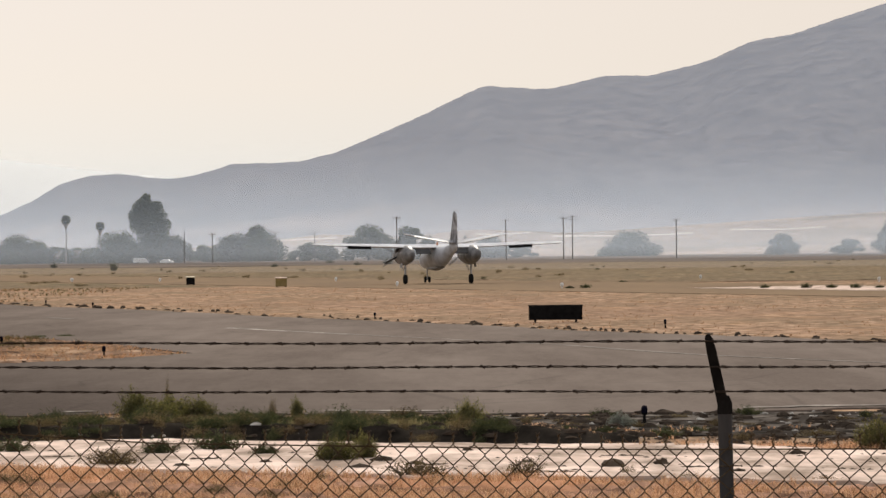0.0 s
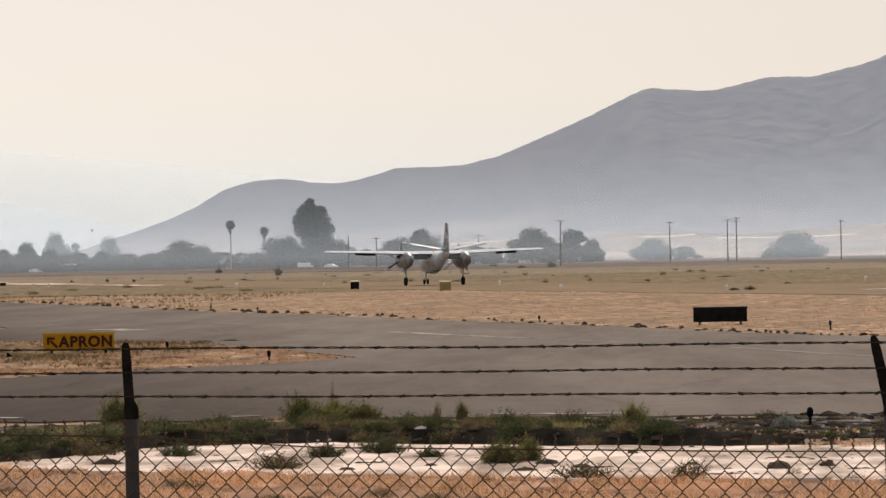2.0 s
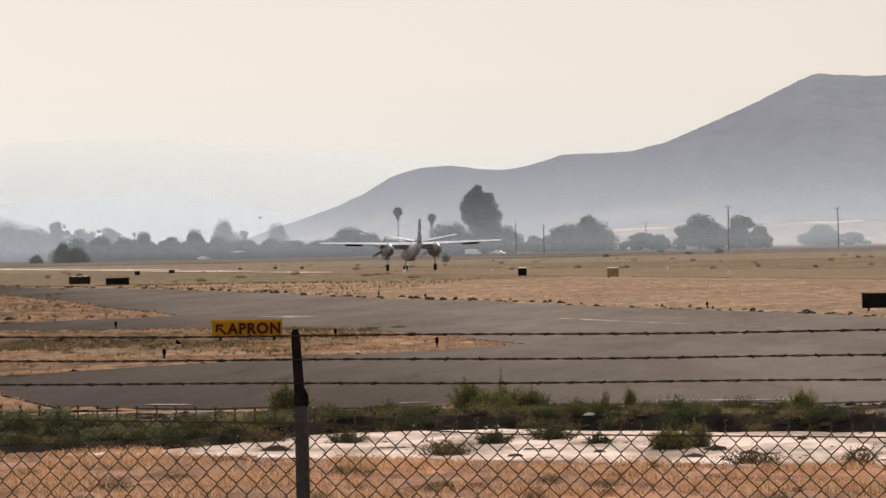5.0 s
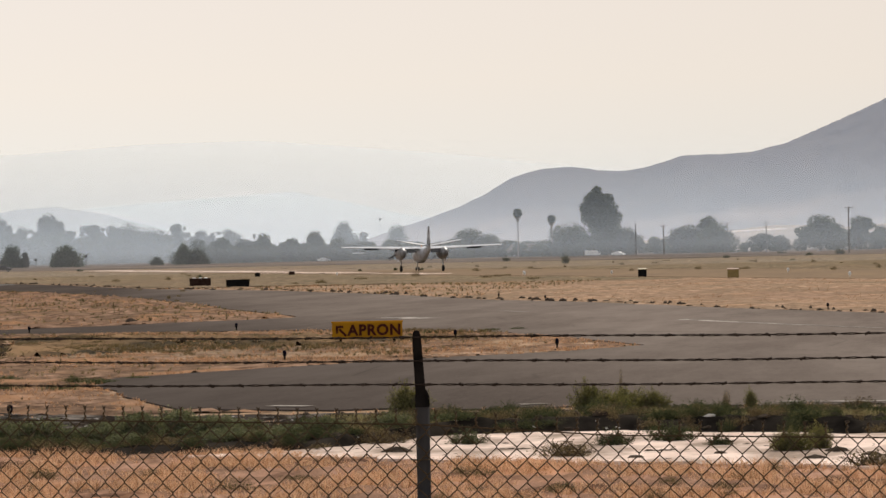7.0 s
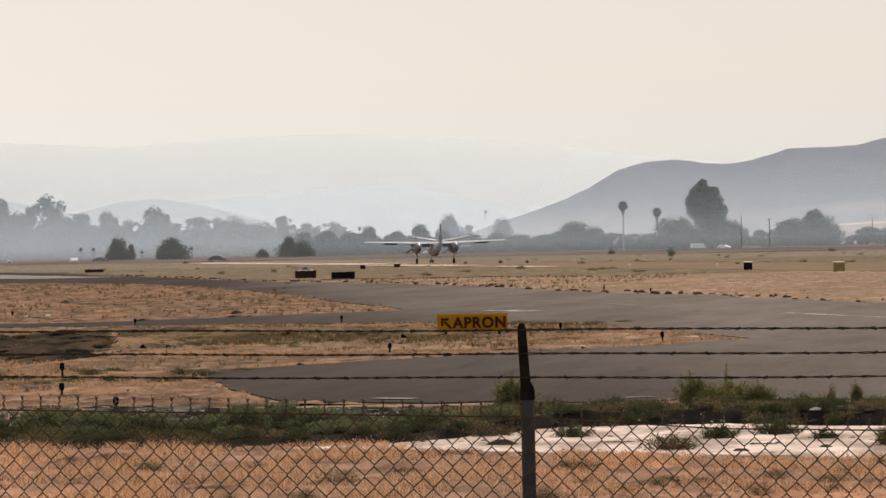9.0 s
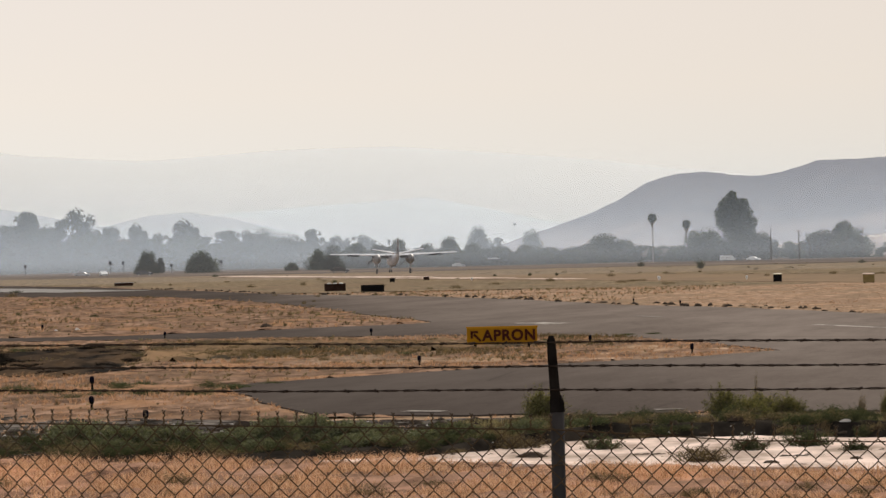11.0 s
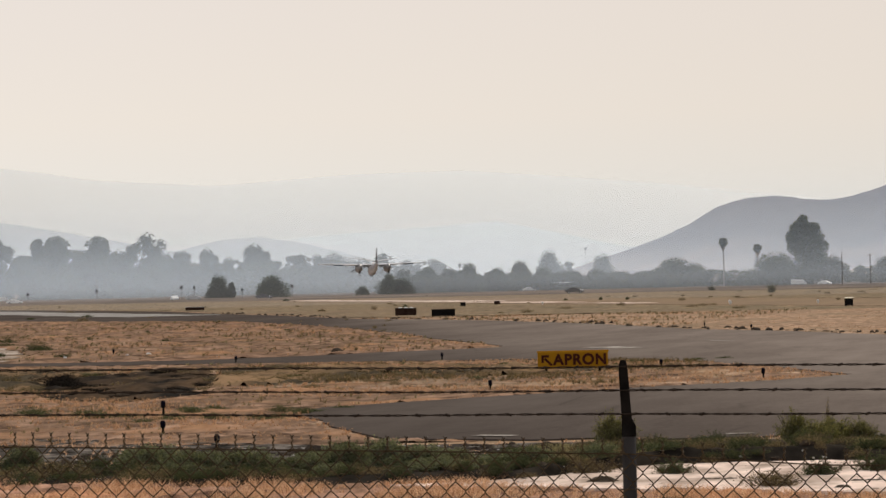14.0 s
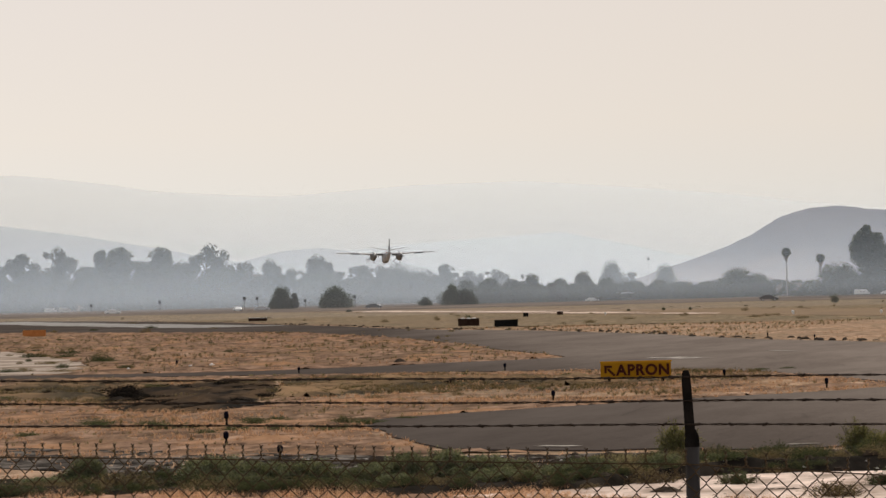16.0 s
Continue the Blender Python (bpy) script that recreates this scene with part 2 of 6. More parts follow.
M_STRAW = leafy("straw_blades", ((0.17, 0.090, 0.046), (0.48, 0.268, 0.142), (0.76, 0.52, 0.33), (0.58, 0.30, 0.165)), 0.46, (1, 1, 1))
M_STRAW_FAR = leafy("straw_blades_far", ((0.22, 0.125, 0.068), (0.37, 0.215, 0.120), (0.50, 0.31, 0.18)), 0.4, (1, 1, 1))
M_OLIVE = leafy("olive_blades", ((0.10, 0.085, 0.045), (0.20, 0.17, 0.085), (0.30, 0.25, 0.13)), 0.35, (1, 1, 0.9))
M_SILVER = leafy("silvery_leaves", ((0.13, 0.14, 0.115), (0.22, 0.235, 0.195), (0.34, 0.35, 0.30)), 0.2, (1, 1, 1))
M_WEED = leafy("weed_leaves", ((0.036, 0.044, 0.027), (0.066, 0.076, 0.045), (0.11, 0.112, 0.068)), 0.25)
M_SAGE = leafy("sage_leaves", ((0.070, 0.078, 0.050), (0.135, 0.145, 0.092), (0.23, 0.235, 0.155)), 0.25)
M_BURNT = leafy("burnt_leaves", ((0.010, 0.009, 0.008), (0.022, 0.019, 0.016), (0.045, 0.036, 0.028)), 0.1, (1, 1, 1))
M_WEED_DRY = leafy("dry_weed_leaves", ((0.07, 0.055, 0.038), (0.15, 0.115, 0.075), (0.24, 0.185, 0.115)), 0.22)
M_WEED_BRIGHT = leafy("fresh_weed_leaves", ((0.066, 0.068, 0.034), (0.14, 0.135, 0.066), (0.24, 0.215, 0.11)), 0.35)
M_TREE = leafy("tree_leaves", ((0.035, 0.045, 0.03), (0.06, 0.072, 0.05), (0.085, 0.095, 0.065)), 0.25)
M_TREE_GREY = leafy("grey_tree_leaves", ((0.045, 0.05, 0.042), (0.075, 0.082, 0.068), (0.105, 0.11, 0.09)), 0.25)
M_BARK = surface("grey_bark", (0.06, 0.05, 0.042), (0.16, 0.135, 0.11), 3.0, 0.9, stretch=(1, 1, 0.2), bump=0.6)
M_TRUNK = surface("pale_palm_trunk", (0.17, 0.145, 0.12), (0.30, 0.265, 0.225), 3.0, 0.9, stretch=(1, 1, 0.3), bump=0.5)
M_POLE = surface("weathered_pole", (0.05, 0.04, 0.035), (0.11, 0.09, 0.075), 2.0, 0.9, stretch=(1, 1, 0.1))
M_FOOT = surface("dry_foothill", (0.13, 0.098, 0.080), (0.33, 0.255, 0.205), 0.03, 0.95, second=(0.42, 0.32, 0.25), second_scale=0.007, second_amount=0.8, bump=1.0, bump_scale=0.05)


def hillside_material(name):
    """A dry hillside: grey scrub on the heights, tan grass below, gullies and bare scars."""
    m, n, l = nodes_of(name)
    out, b = n.new("ShaderNodeOutputMaterial"), n.new("ShaderNodeBsdfPrincipled")
    scrub = ramp(n, l, noise_fac(n, l, 0.045, 8, (1, 1, 1), 0.7), ((0.38, (0.050, 0.048, 0.047)), (0.62, (0.150, 0.135, 0.122))))
    grass_ = ramp(n, l, noise_fac(n, l, 0.03, 8, (1, 1, 1), 0.72), ((0.35, (0.15, 0.112, 0.088)), (0.65, (0.36, 0.275, 0.215))))
    co, sp = n.new("ShaderNodeTexCoord"), n.new("ShaderNodeSeparateXYZ")
    l.new(co.outputs["Object"], sp.inputs[0])
    mr, ad = n.new("ShaderNodeMapRange"), n.new("ShaderNodeMath")
    mr.inputs["From Min"].default_value, mr.inputs["From Max"].default_value = 8.0, 95.0
    l.new(sp.outputs["Z"], mr.inputs["Value"])
    ad.operation = "ADD"
    l.new(mr.outputs[0], ad.inputs[0])
    l.new(noise_fac(n, l, 0.006, 6, (1, 1, 1), 0.6), ad.inputs[1])
    col = mixed(n, l, ramp(n, l, ad.outputs[0], ((0.50, (0, 0, 0)), (0.86, (1, 1, 1)))), grass_, scrub)
    scar = ramp(n, l, noise_fac(n, l, 0.012, 7, (1, 1, 1), 0.66), ((0.60, (0, 0, 0)), (0.70, (0.35, 0.35, 0.35))))
    col = mixed(n, l, scar, col, (0.27, 0.215, 0.175))
    l.new(col, b.inputs["Base Color"])
    b.inputs["Roughness"].default_value = 0.95
    b.inputs["Specular IOR Level"].default_value = 0.0
    l.new(b.outputs[0], out.inputs[0])
    return m


M_HILL = hillside_material("scrub_hillside")
M_STREAK = surface("hill_streak_pale", (0.62, 0.53, 0.44), (0.82, 0.72, 0.62), 0.05, 0.95)
M_PLAIN = surface("dusky_scrub_plain", (0.045, 0.037, 0.033), (0.125, 0.098, 0.080), 0.035, 0.95, second=(0.22, 0.165, 0.125), second_scale=0.009, second_amount=0.5)
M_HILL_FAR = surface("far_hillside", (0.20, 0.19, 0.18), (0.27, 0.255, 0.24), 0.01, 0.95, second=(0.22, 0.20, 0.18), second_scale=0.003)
M_POST = surface("galvanised_post", (0.022, 0.022, 0.024), (0.055, 0.055, 0.058), 9.0, 0.8, 0.0, stretch=(1, 1, 0.25), second=(0.09, 0.07, 0.055), second_scale=4.0)
M_ARM = surface("dark_arm_steel", (0.008, 0.0075, 0.0075), (0.02, 0.018, 0.017), 14.0, 0.8, 0.0)
M_WIRE = surface("weathered_wire", (0.026, 0.016, 0.007), (0.085, 0.053, 0.022), 20.0, 0.62, 0.0, spec=0.25)
M_BARB = surface("rusty_barbed_wire", (0.018, 0.014, 0.012), (0.06, 0.046, 0.036), 25.0, 0.8, 0.0)
M_SIGN_Y = surface("faded_yellow_panel", (0.32, 0.152, 0.010), (0.41, 0.202, 0.014), 3.0, 0.8, second=(0.30, 0.14, 0.012), second_scale=1.5)
M_BLACK = surface("black_paint", (0.006, 0.006, 0.006), (0.016, 0.015, 0.015), 4.0, 0.85)
M_BROWN = surface("dark_brown_panel", (0.022, 0.012, 0.009), (0.05, 0.03, 0.023), 3.0, 0.85)
M_MAROON = surface("dark_maroon_paint", (0.040, 0.012, 0.008), (0.075, 0.024, 0.016), 5.0, 0.85)
M_TAN = surface("faded_tan_panel", (0.17, 0.125, 0.045), (0.26, 0.195, 0.075), 3.0, 0.6)
M_ORANGE = surface("faded_orange_panel", (0.40, 0.13, 0.03), (0.55, 0.20, 0.05), 3.0, 0.6)
M_WHITE = surface("white_paint", (0.62, 0.61, 0.59), (0.82, 0.81, 0.79), 1.2, 0.35, second=(0.45, 0.44, 0.42), second_scale=0.8, second_amount=0.4)
M_FUSE = surface("white_aircraft_paint", (0.36, 0.375, 0.41), (0.58, 0.60, 0.64), 1.1, 0.5, second=(0.20, 0.19, 0.19), second_scale=0.7, second_amount=0.6)
M_WING = surface("matt_wing_paint", (0.50, 0.51, 0.54), (0.72, 0.73, 0.76), 0.9, 0.8, second=(0.34, 0.34, 0.36), second_scale=0.6, second_amount=0.5)
M_NAC = surface("sooty_nacelle_paint", (0.10, 0.10, 0.105), (0.30, 0.295, 0.29), 1.4, 0.5, second=(0.05, 0.05, 0.052), second_scale=0.9, second_amount=0.7, spec=0.25)
M_FIN = surface("marked_fin_paint", (0.035, 0.033, 0.035), (0.11, 0.105, 0.108), 1.6, 0.5, second=(0.44, 0.43, 0.44), second_scale=1.6, second_amount=0.8)
M_DARKMETAL = surface("dark_metal", (0.025, 0.025, 0.027), (0.07, 0.068, 0.068), 3.0, 0.5, 0.4)


def blade_material(name):
    """A blade in fast spin: mostly see-through grey."""
    m, n, l = nodes_of(name)
    out, d, c, mx = n.new("ShaderNodeOutputMaterial"), n.new("ShaderNodeBsdfDiffuse"), n.new("ShaderNodeBsdfTransparent"), n.new("ShaderNodeMixShader")
    d.inputs[0].default_value = (0.16, 0.16, 0.165, 1)
    mx.inputs[0].default_value = 0.30
    l.new(c.outputs[0], mx.inputs[1])
    l.new(d.outputs[0], mx.inputs[2])
    l.new(mx.outputs[0], out.inputs[0])
    return m


M_BLADE = blade_material("spinning_blade")
M_TYRE = surface("tyre_rubber", (0.012, 0.012, 0.012), (0.03, 0.03, 0.03), 6.0, 0.85)
M_STRUT = surface("strut_metal", (0.28, 0.28, 0.28), (0.5, 0.5, 0.5), 5.0, 0.35, 0.6)
M_GLASS = surface("dark_car_glass", (0.02, 0.022, 0.025), (0.04, 0.042, 0.045), 1.0, 0.08, spec=0.6)
M_CAR_DARK = surface("dark_car_paint", (0.03, 0.03, 0.033), (0.06, 0.06, 0.065), 1.0, 0.25, spec=0.6)
M_CAR_SILVER = surface("silver_car_paint", (0.42, 0.43, 0.44), (0.55, 0.56, 0.57), 1.0, 0.25, 0.3, spec=0.6)
M_GLOSS = surface("glossy_white_and_glint", (0.72, 0.72, 0.71), (0.86, 0.86, 0.85), 1.0, 0.2, spec=0.6)
M_ROOF = surface("roof_shingle", (0.10, 0.085, 0.075), (0.20, 0.175, 0.155), 2.0, 0.9)
M_STUCCO = surface("pale_stucco", (0.17, 0.152, 0.133), (0.26, 0.238, 0.21), 2.0, 0.9)
M_LENS = surface("blue_lamp_glass", (0.005, 0.005, 0.010), (0.010, 0.010, 0.020), 3.0, 0.8, spec=0.6)


# ---------------------------------------------------------------- building helpers
class Shape:
    """Gathers verts and faces of one mesh."""

    def __init__(self):
        self.v, self.f = [], []

    def add(self, verts, faces, m=None):
        k = len(self.v)
        self.v += [tuple(m @ Vector(p)) if m else tuple(p) for p in verts]
        self.f += [tuple(i + k for i in q) for q in faces]
        return self

    def box(self, sx, sy, sz, at=(0, 0, 0), rot=(0, 0, 0), bevel=0.0):
        """A box with chamfered edges, centred at a place."""
        m = pose(*at, *rot)
        b = min(bevel, 0.45 * min(sx, sy, sz))
        if b <= 0:
            hx, hy, hz = sx / 2, sy / 2, sz / 2
            v = [(x, y, z) for x in (-hx, hx) for y in (-hy, hy) for z in (-hz, hz)]
            return self.add(v, [(0, 1, 3, 2), (4, 6, 7, 5), (0, 4, 5, 1), (2, 3, 7, 6), (0, 2, 6, 4), (1, 5, 7, 3)], m)
        bm = bmesh.new()
        bmesh.ops.create_cube(bm, size=1.0, matrix=Matrix.Diagonal((sx, sy, sz, 1)))
        bmesh.ops.bevel(bm, geom=bm.edges[:], offset=b, segments=1, affect="EDGES")
        bm.verts.index_update()
        self.add([q.co.copy() for q in bm.verts], [[q.index for q in fc.verts] for fc in bm.faces], m)
        bm.free()
        return self

    def tube(self, points, radii, sides=6, cap=True):
        """A round bar along points."""
        pts = [Vector(p) for p in points]
        if isinstance(radii, (int, float)):
            radii = [radii] * len(pts)
        k = len(self.v)
        for i, p in enumerate(pts):
            way = (pts[min(i + 1, len(pts) - 1)] - pts[max(i - 1, 0)]).normalized()
            side = way.cross(Vector((0, 0, 1)) if abs(way.z) < 0.95 else Vector((1, 0, 0))).normalized()
            up = side.cross(way)
            for j in range(sides):
                a = 2 * math.pi * j / sides
                self.v.append(tuple(p + radii[i] * (side * math.cos(a) + up * math.sin(a))))
        for i in range(len(pts) - 1):
            for j in range(sides):
                a, b = k + i * sides + j, k + i * sides + (j + 1) % sides
                self.f.append((a, b, b + sides, a + sides))
        if cap:
            self.f.append(tuple(k + j for j in range(sides))[::-1])
            self.f.append(tuple(k + (len(pts) - 1) * sides + j for j in range(sides)))
        return self

    def loft(self, rings, cap=True):
        """A skin over rings with equally many points."""
        k, n = len(self.v), len(rings[0])
        for r in rings:
            self.v += [tuple(p) for p in r]
        for i in range(len(rings) - 1):
            for j in range(n):
                a, b = k + i * n + j, k + i * n + (j + 1) % n
                self.f.append((a, b, b + n, a + n))
        if cap:
            self.f.append(tuple(k + j for j in range(n))[::-1])
            self.f.append(tuple(k + (len(rings) - 1) * n + j for j in range(n)))
        return self

    def lump(self, at, sx, sy, sz, rng, rings=4, sides=7, rough=0.25):
        """An uneven stone or clod that sits on its base."""
        rr = []
        for i in range(rings):
            a = (i + 0.15) / (rings - 0.6) * math.pi / 2
            a = min(a, math.pi / 2 * 0.97)
            rr.append([(at[0] + sx * math.cos(a) * math.cos(2 * math.pi * j / sides) * rng.uniform(1 - rough, 1 + rough),
                        at[1] + sy * math.cos(a) * math.sin(2 * math.pi * j / sides) * rng.uniform(1 - rough, 1 + rough),
                        at[2] - 0.02 + sz * math.sin(a) * rng.uniform(1 - rough / 2, 1 + rough / 2)) for j in range(sides)])
        return self.loft(rr)

    def mesh(self, name, mat, smooth=False):
        me = bpy.data.meshes.new(name)
        me.from_pydata(self.v, [], self.f)
        me.materials.append(mat)
        if smooth:
            me.polygons.foreach_set("use_smooth", [True] * len(me.polygons))
        me.update()
        return me


def part(name, shape, mat, parent, label="", smooth=False, m=None):
    ob = new(name, shape.mesh(name, mat, smooth) if isinstance(shape, Shape) else shape)
    ob.parent = parent
    if m is not None:
        ob.matrix_basis = m
    return tagged(ob, label)


def thing(name, label, category, m=None, group="", kind=""):
    ob = new(name)
    ob.empty_display_size = 0.2
    if m is not None:
        ob.matrix_basis = m
    return tagged(ob, label, category, group, kind)


def setting(name, shape, mat, label, category, smooth=False, kind="structure"):
    return tagged(new(name, shape.mesh(name, mat, smooth)), label, category, kind=kind)


def array_mesh(name, verts, faces, mat, smooth=False):
    """A mesh from arrays of corners, all faces with equally many corners."""
    me = bpy.data.meshes.new(name)
    nf, k = faces.shape
    me.vertices.add(len(verts))
    me.vertices.foreach_set("co", np.asarray(verts, dtype=np.float32).ravel())
    me.loops.add(nf * k)
    me.loops.foreach_set("vertex_index", faces.astype(np.int32).ravel())
    me.polygons.add(nf)
    me.polygons.foreach_set("loop_start", np.arange(0, nf * k, k, dtype=np.int32))
    me.update(calc_edges=True)
    me.materials.append(mat)
    if smooth:
        me.polygons.foreach_set("use_smooth", np.ones(nf, dtype=bool))
    return me


def flow(points, steps=6, closed=False):
    """A smooth line through points in plan."""
    p = np.array(points, float)
    n = len(p)
    out = []
    for i in range(n if closed else n - 1):
        a, b, c, d = (p[(i + k) % n] if closed else p[min(max(i + k, 0), n - 1)] for k in (-1, 0, 1, 2))
        for s in range(steps):
            u = s / steps
            out.append(0.5 * (2 * b + (c - a) * u + (2 * a - 5 * b + 4 * c - d) * u * u + (3 * b - a - 3 * c + d) * u ** 3))
    if not closed:
        out.append(p[-1])
    return out


def ragged(line, amount, rng):
    return [(x + rng.uniform(-amount, amount), y + rng.uniform(-amount, amount) * 1.5) for x, y in line]


def slab(outline, z0, z1):
    """A flat sheet with a vertical rim, from an outline in plan."""
    s = Shape()
    n = len(outline)
    s.v = [(x, y, z1) for x, y in outline] + [(x, y, z0) for x, y in outline]
    s.f = [tuple(range(n))] + [(i, i + n, (i + 1) % n + n, (i + 1) % n) for i in range(n)]
    return s


def strip(line, width, z):
    """A flat ribbon along a line in plan."""
    s = Shape()
    pts = [Vector((x, y, 0)) for x, y in line]
    for i, p in enumerate(pts):
        way = (pts[min(i + 1, len(pts) - 1)] - pts[max(i - 1, 0)]).normalized()
        side = Vector((way.y, -way.x, 0)) * width / 2
        s.v += [(p.x + side.x, p.y + side.y, z), (p.x - side.x, p.y - side.y, z)]
    s.f = [(2 * i, 2 * i + 2, 2 * i + 3, 2 * i + 1) for i in range(len(pts) - 1)]
    return s


def inside(x, y, outline):
    """Which of the points lie inside an outline in plan."""
    ok = np.zeros(len(x), bool)
    n = len(outline)
    for i in range(n):
        (x0, y0), (x1, y1) = outline[i], outline[(i + 1) % n]
        if y0 == y1:
            continue
        c = ((y0 > y) != (y1 > y)) & (x < (x1 - x0) * (y - y0) / (y1 - y0) + x0)
        ok ^= c
    return ok


def polar(left, distance):
    """A place in plan from degrees left of the y axis and a distance from the camera."""
    return (-math.sin(radians(left)) * distance, math.cos(radians(left)) * distance)


def blades(name, x, y, height, width, per, mat, rng, lean=0.5, z=0.0):
    """Tufts of thin blades, each a bent two-piece strip."""
    n = len(x)
    bx = np.repeat(x, per) + rng.normal(0, 0.045, n * per) * (np.repeat(height, per) / 0.3)
    by = np.repeat(y, per) + rng.normal(0, 0.045, n * per) * (np.repeat(height, per) / 0.3)
    h = np.repeat(height, per) * rng.uniform(0.45, 1.15, n * per)
    a = rng.uniform(0, 2 * math.pi, n * per)
    t = rng.uniform(0.1, lean, n * per) * h
    f = rng.uniform(0, 2 * math.pi, n * per)
    w = np.broadcast_to(width, n) if np.ndim(width) == 0 else width
    w = np.repeat(w, per) / 2
    cx, cy = np.cos(f) * w, np.sin(f) * w
    dx, dy = np.cos(a) * t, np.sin(a) * t
    v = np.empty((n * per, 5, 3))
    v[:, 0] = np.stack([bx - cx, by - cy, np.full_like(bx, z - 0.01)], 1)
    v[:, 1] = np.stack([bx + cx, by + cy, np.full_like(bx, z - 0.01)], 1)
    v[:, 2] = np.stack([bx + cx * 0.8 + dx * 0.35, by + cy * 0.8 + dy * 0.35, z + h * 0.6], 1)
    v[:, 3] = np.stack([bx - cx * 0.8 + dx * 0.35, by - cy * 0.8 + dy * 0.35, z + h * 0.6], 1)
    v[:, 4] = np.stack([bx + dx, by + dy, z + h], 1)
    k = np.arange(n * per)[:, None] * 5
    tri = np.concatenate([k + [0, 1, 2], k + [0, 2, 3], k + [3, 2, 4]], 1).reshape(-1, 3)
    return array_mesh(name, v.reshape(-1, 3), tri, mat)


def leaf_cloud(centres, radii, count, size, rng, squash=0.9, flat_base=True):
    """Many small folded leaves near the skin of some round masses: corners and faces."""
    c, r = np.array(centres, float), np.array(radii, float)
    share = r ** 2 / (r ** 2).sum()
    pick = rng.choice(len(c), count, p=share)
    d = rng.normal(size=(count, 3))
    d /= np.linalg.norm(d, axis=1)[:, None]
    rad = r[pick] * 1.08 * rng.uniform(0.02, 1.0, count) ** 0.42
    p = c[pick] + d * rad[:, None] * np.array([1, 1, squash])
    if flat_base:
        p[:, 2] = np.maximum(p[:, 2], rng.uniform(0.0, 0.12, count) * r.max())
    u = rng.normal(size=(count, 3))
    u /= np.linalg.norm(u, axis=1)[:, None]
    w = np.cross(u, rng.normal(size=(count, 3)))
    w /= np.linalg.norm(w, axis=1)[:, None]
    s = size * rng.uniform(0.6, 1.4, count)[:, None]
    v = np.stack([p - u * s, p - w * s * 0.55, p + u * s, p + w * s * 0.55], 1).reshape(-1, 3)
    f = np.arange(count)[:, None] * 4 + np.arange(4)[None]
    return v, f


rng = np.random.default_rng(7)
prng = random.Random(11)

# ---------------------------------------------------------------- ground and pavements
def build_ground():
    rings, sides = (0, 30, 60, 100, 160, 260, 420, 700, 1100, 1700, 2600, 3600, 4900), 72
    s = Shape()
    s.v = [(0, 0, 0)] + [(r * math.cos(2 * math.pi * j / sides), r * math.sin(2 * math.pi * j / sides), 0) for r in rings[1:] for j in range(sides)]
    s.f = [(0, 1 + j, 1 + (j + 1) % sides) for j in range(sides)]
    for i in range(len(rings) - 2):
        for j in range(sides):
            a, b = 1 + i * sides + j, 1 + i * sides + (j + 1) % sides
            s.f.append((a, a + sides, b + sides, b))
    setting("ground", s, M_GROUND, "flat airfield ground of dry straw-coloured summer grass", "ground")


TAXI_NEAR = [(34, 66), (14, 67.5), (7, 68), (3, 67), (-4, 68.6), (-8, 68.8), (-12.3, 70.6)]
ISLAND_LOW = [(-14.4, 77.6), (-16.7, 88.5), (-13.4, 97.0), (-11.0, 102.2), (-8.6, 106.0), (-6.6, 111.6)]
ISLAND_TOP = [(-10.6, 126.9), (-16, 139.4), (-22.7, 143.1), (-28.8, 144.2), (-41.7, 147.4), (-70, 152)]
FORK_LOW = [(-70, 162), (-43.4, 154.5), (-36.8, 153.2), (-31.9, 156), (-28.4, 163.3), (-24.9, 170.4), (-25.4, 176.5)]
FORK_TOP = [(-31.9, 202), (-52, 280), (-73.5, 344), (-92, 375), (-130, 440), (-240, 640)]
TAXI_FAR = [(-250, 790), (-209, 755), (-130, 560), (-98.6, 462), (-80.8, 408), (-62, 345), (-48.2, 312), (-33.9, 268), (-22, 223.7), (-14.8, 203), (-6.7, 175), (-1, 157.2),
            (2.2, 146), (5.6, 133.6), (9.3, 124.6), (12.2, 116.8), (18, 104), (34, 80)]


def taxi_outline():
    r = random.Random(3)
    out = []
    for line in (TAXI_NEAR, ISLAND_LOW, ISLAND_TOP, FORK_LOW, FORK_TOP, TAXI_FAR):
        out += ragged([tuple(p) for p in flow(line, 8)], 0.22, r)
    return out


TAXI = taxi_outline()
HEAD = 17.0
U = (-math.sin(radians(HEAD)), math.cos(radians(HEAD)))
OFF = 103.0
Q0 = (OFF * math.cos(radians(HEAD)), OFF * math.sin(radians(HEAD)))


def on_runway(s, side=0.0):
    """A place s metres along the runway's centreline, side metres to its right."""
    return (Q0[0] + U[0] * s + U[1] * side, Q0[1] + U[1] * s - U[0] * side)


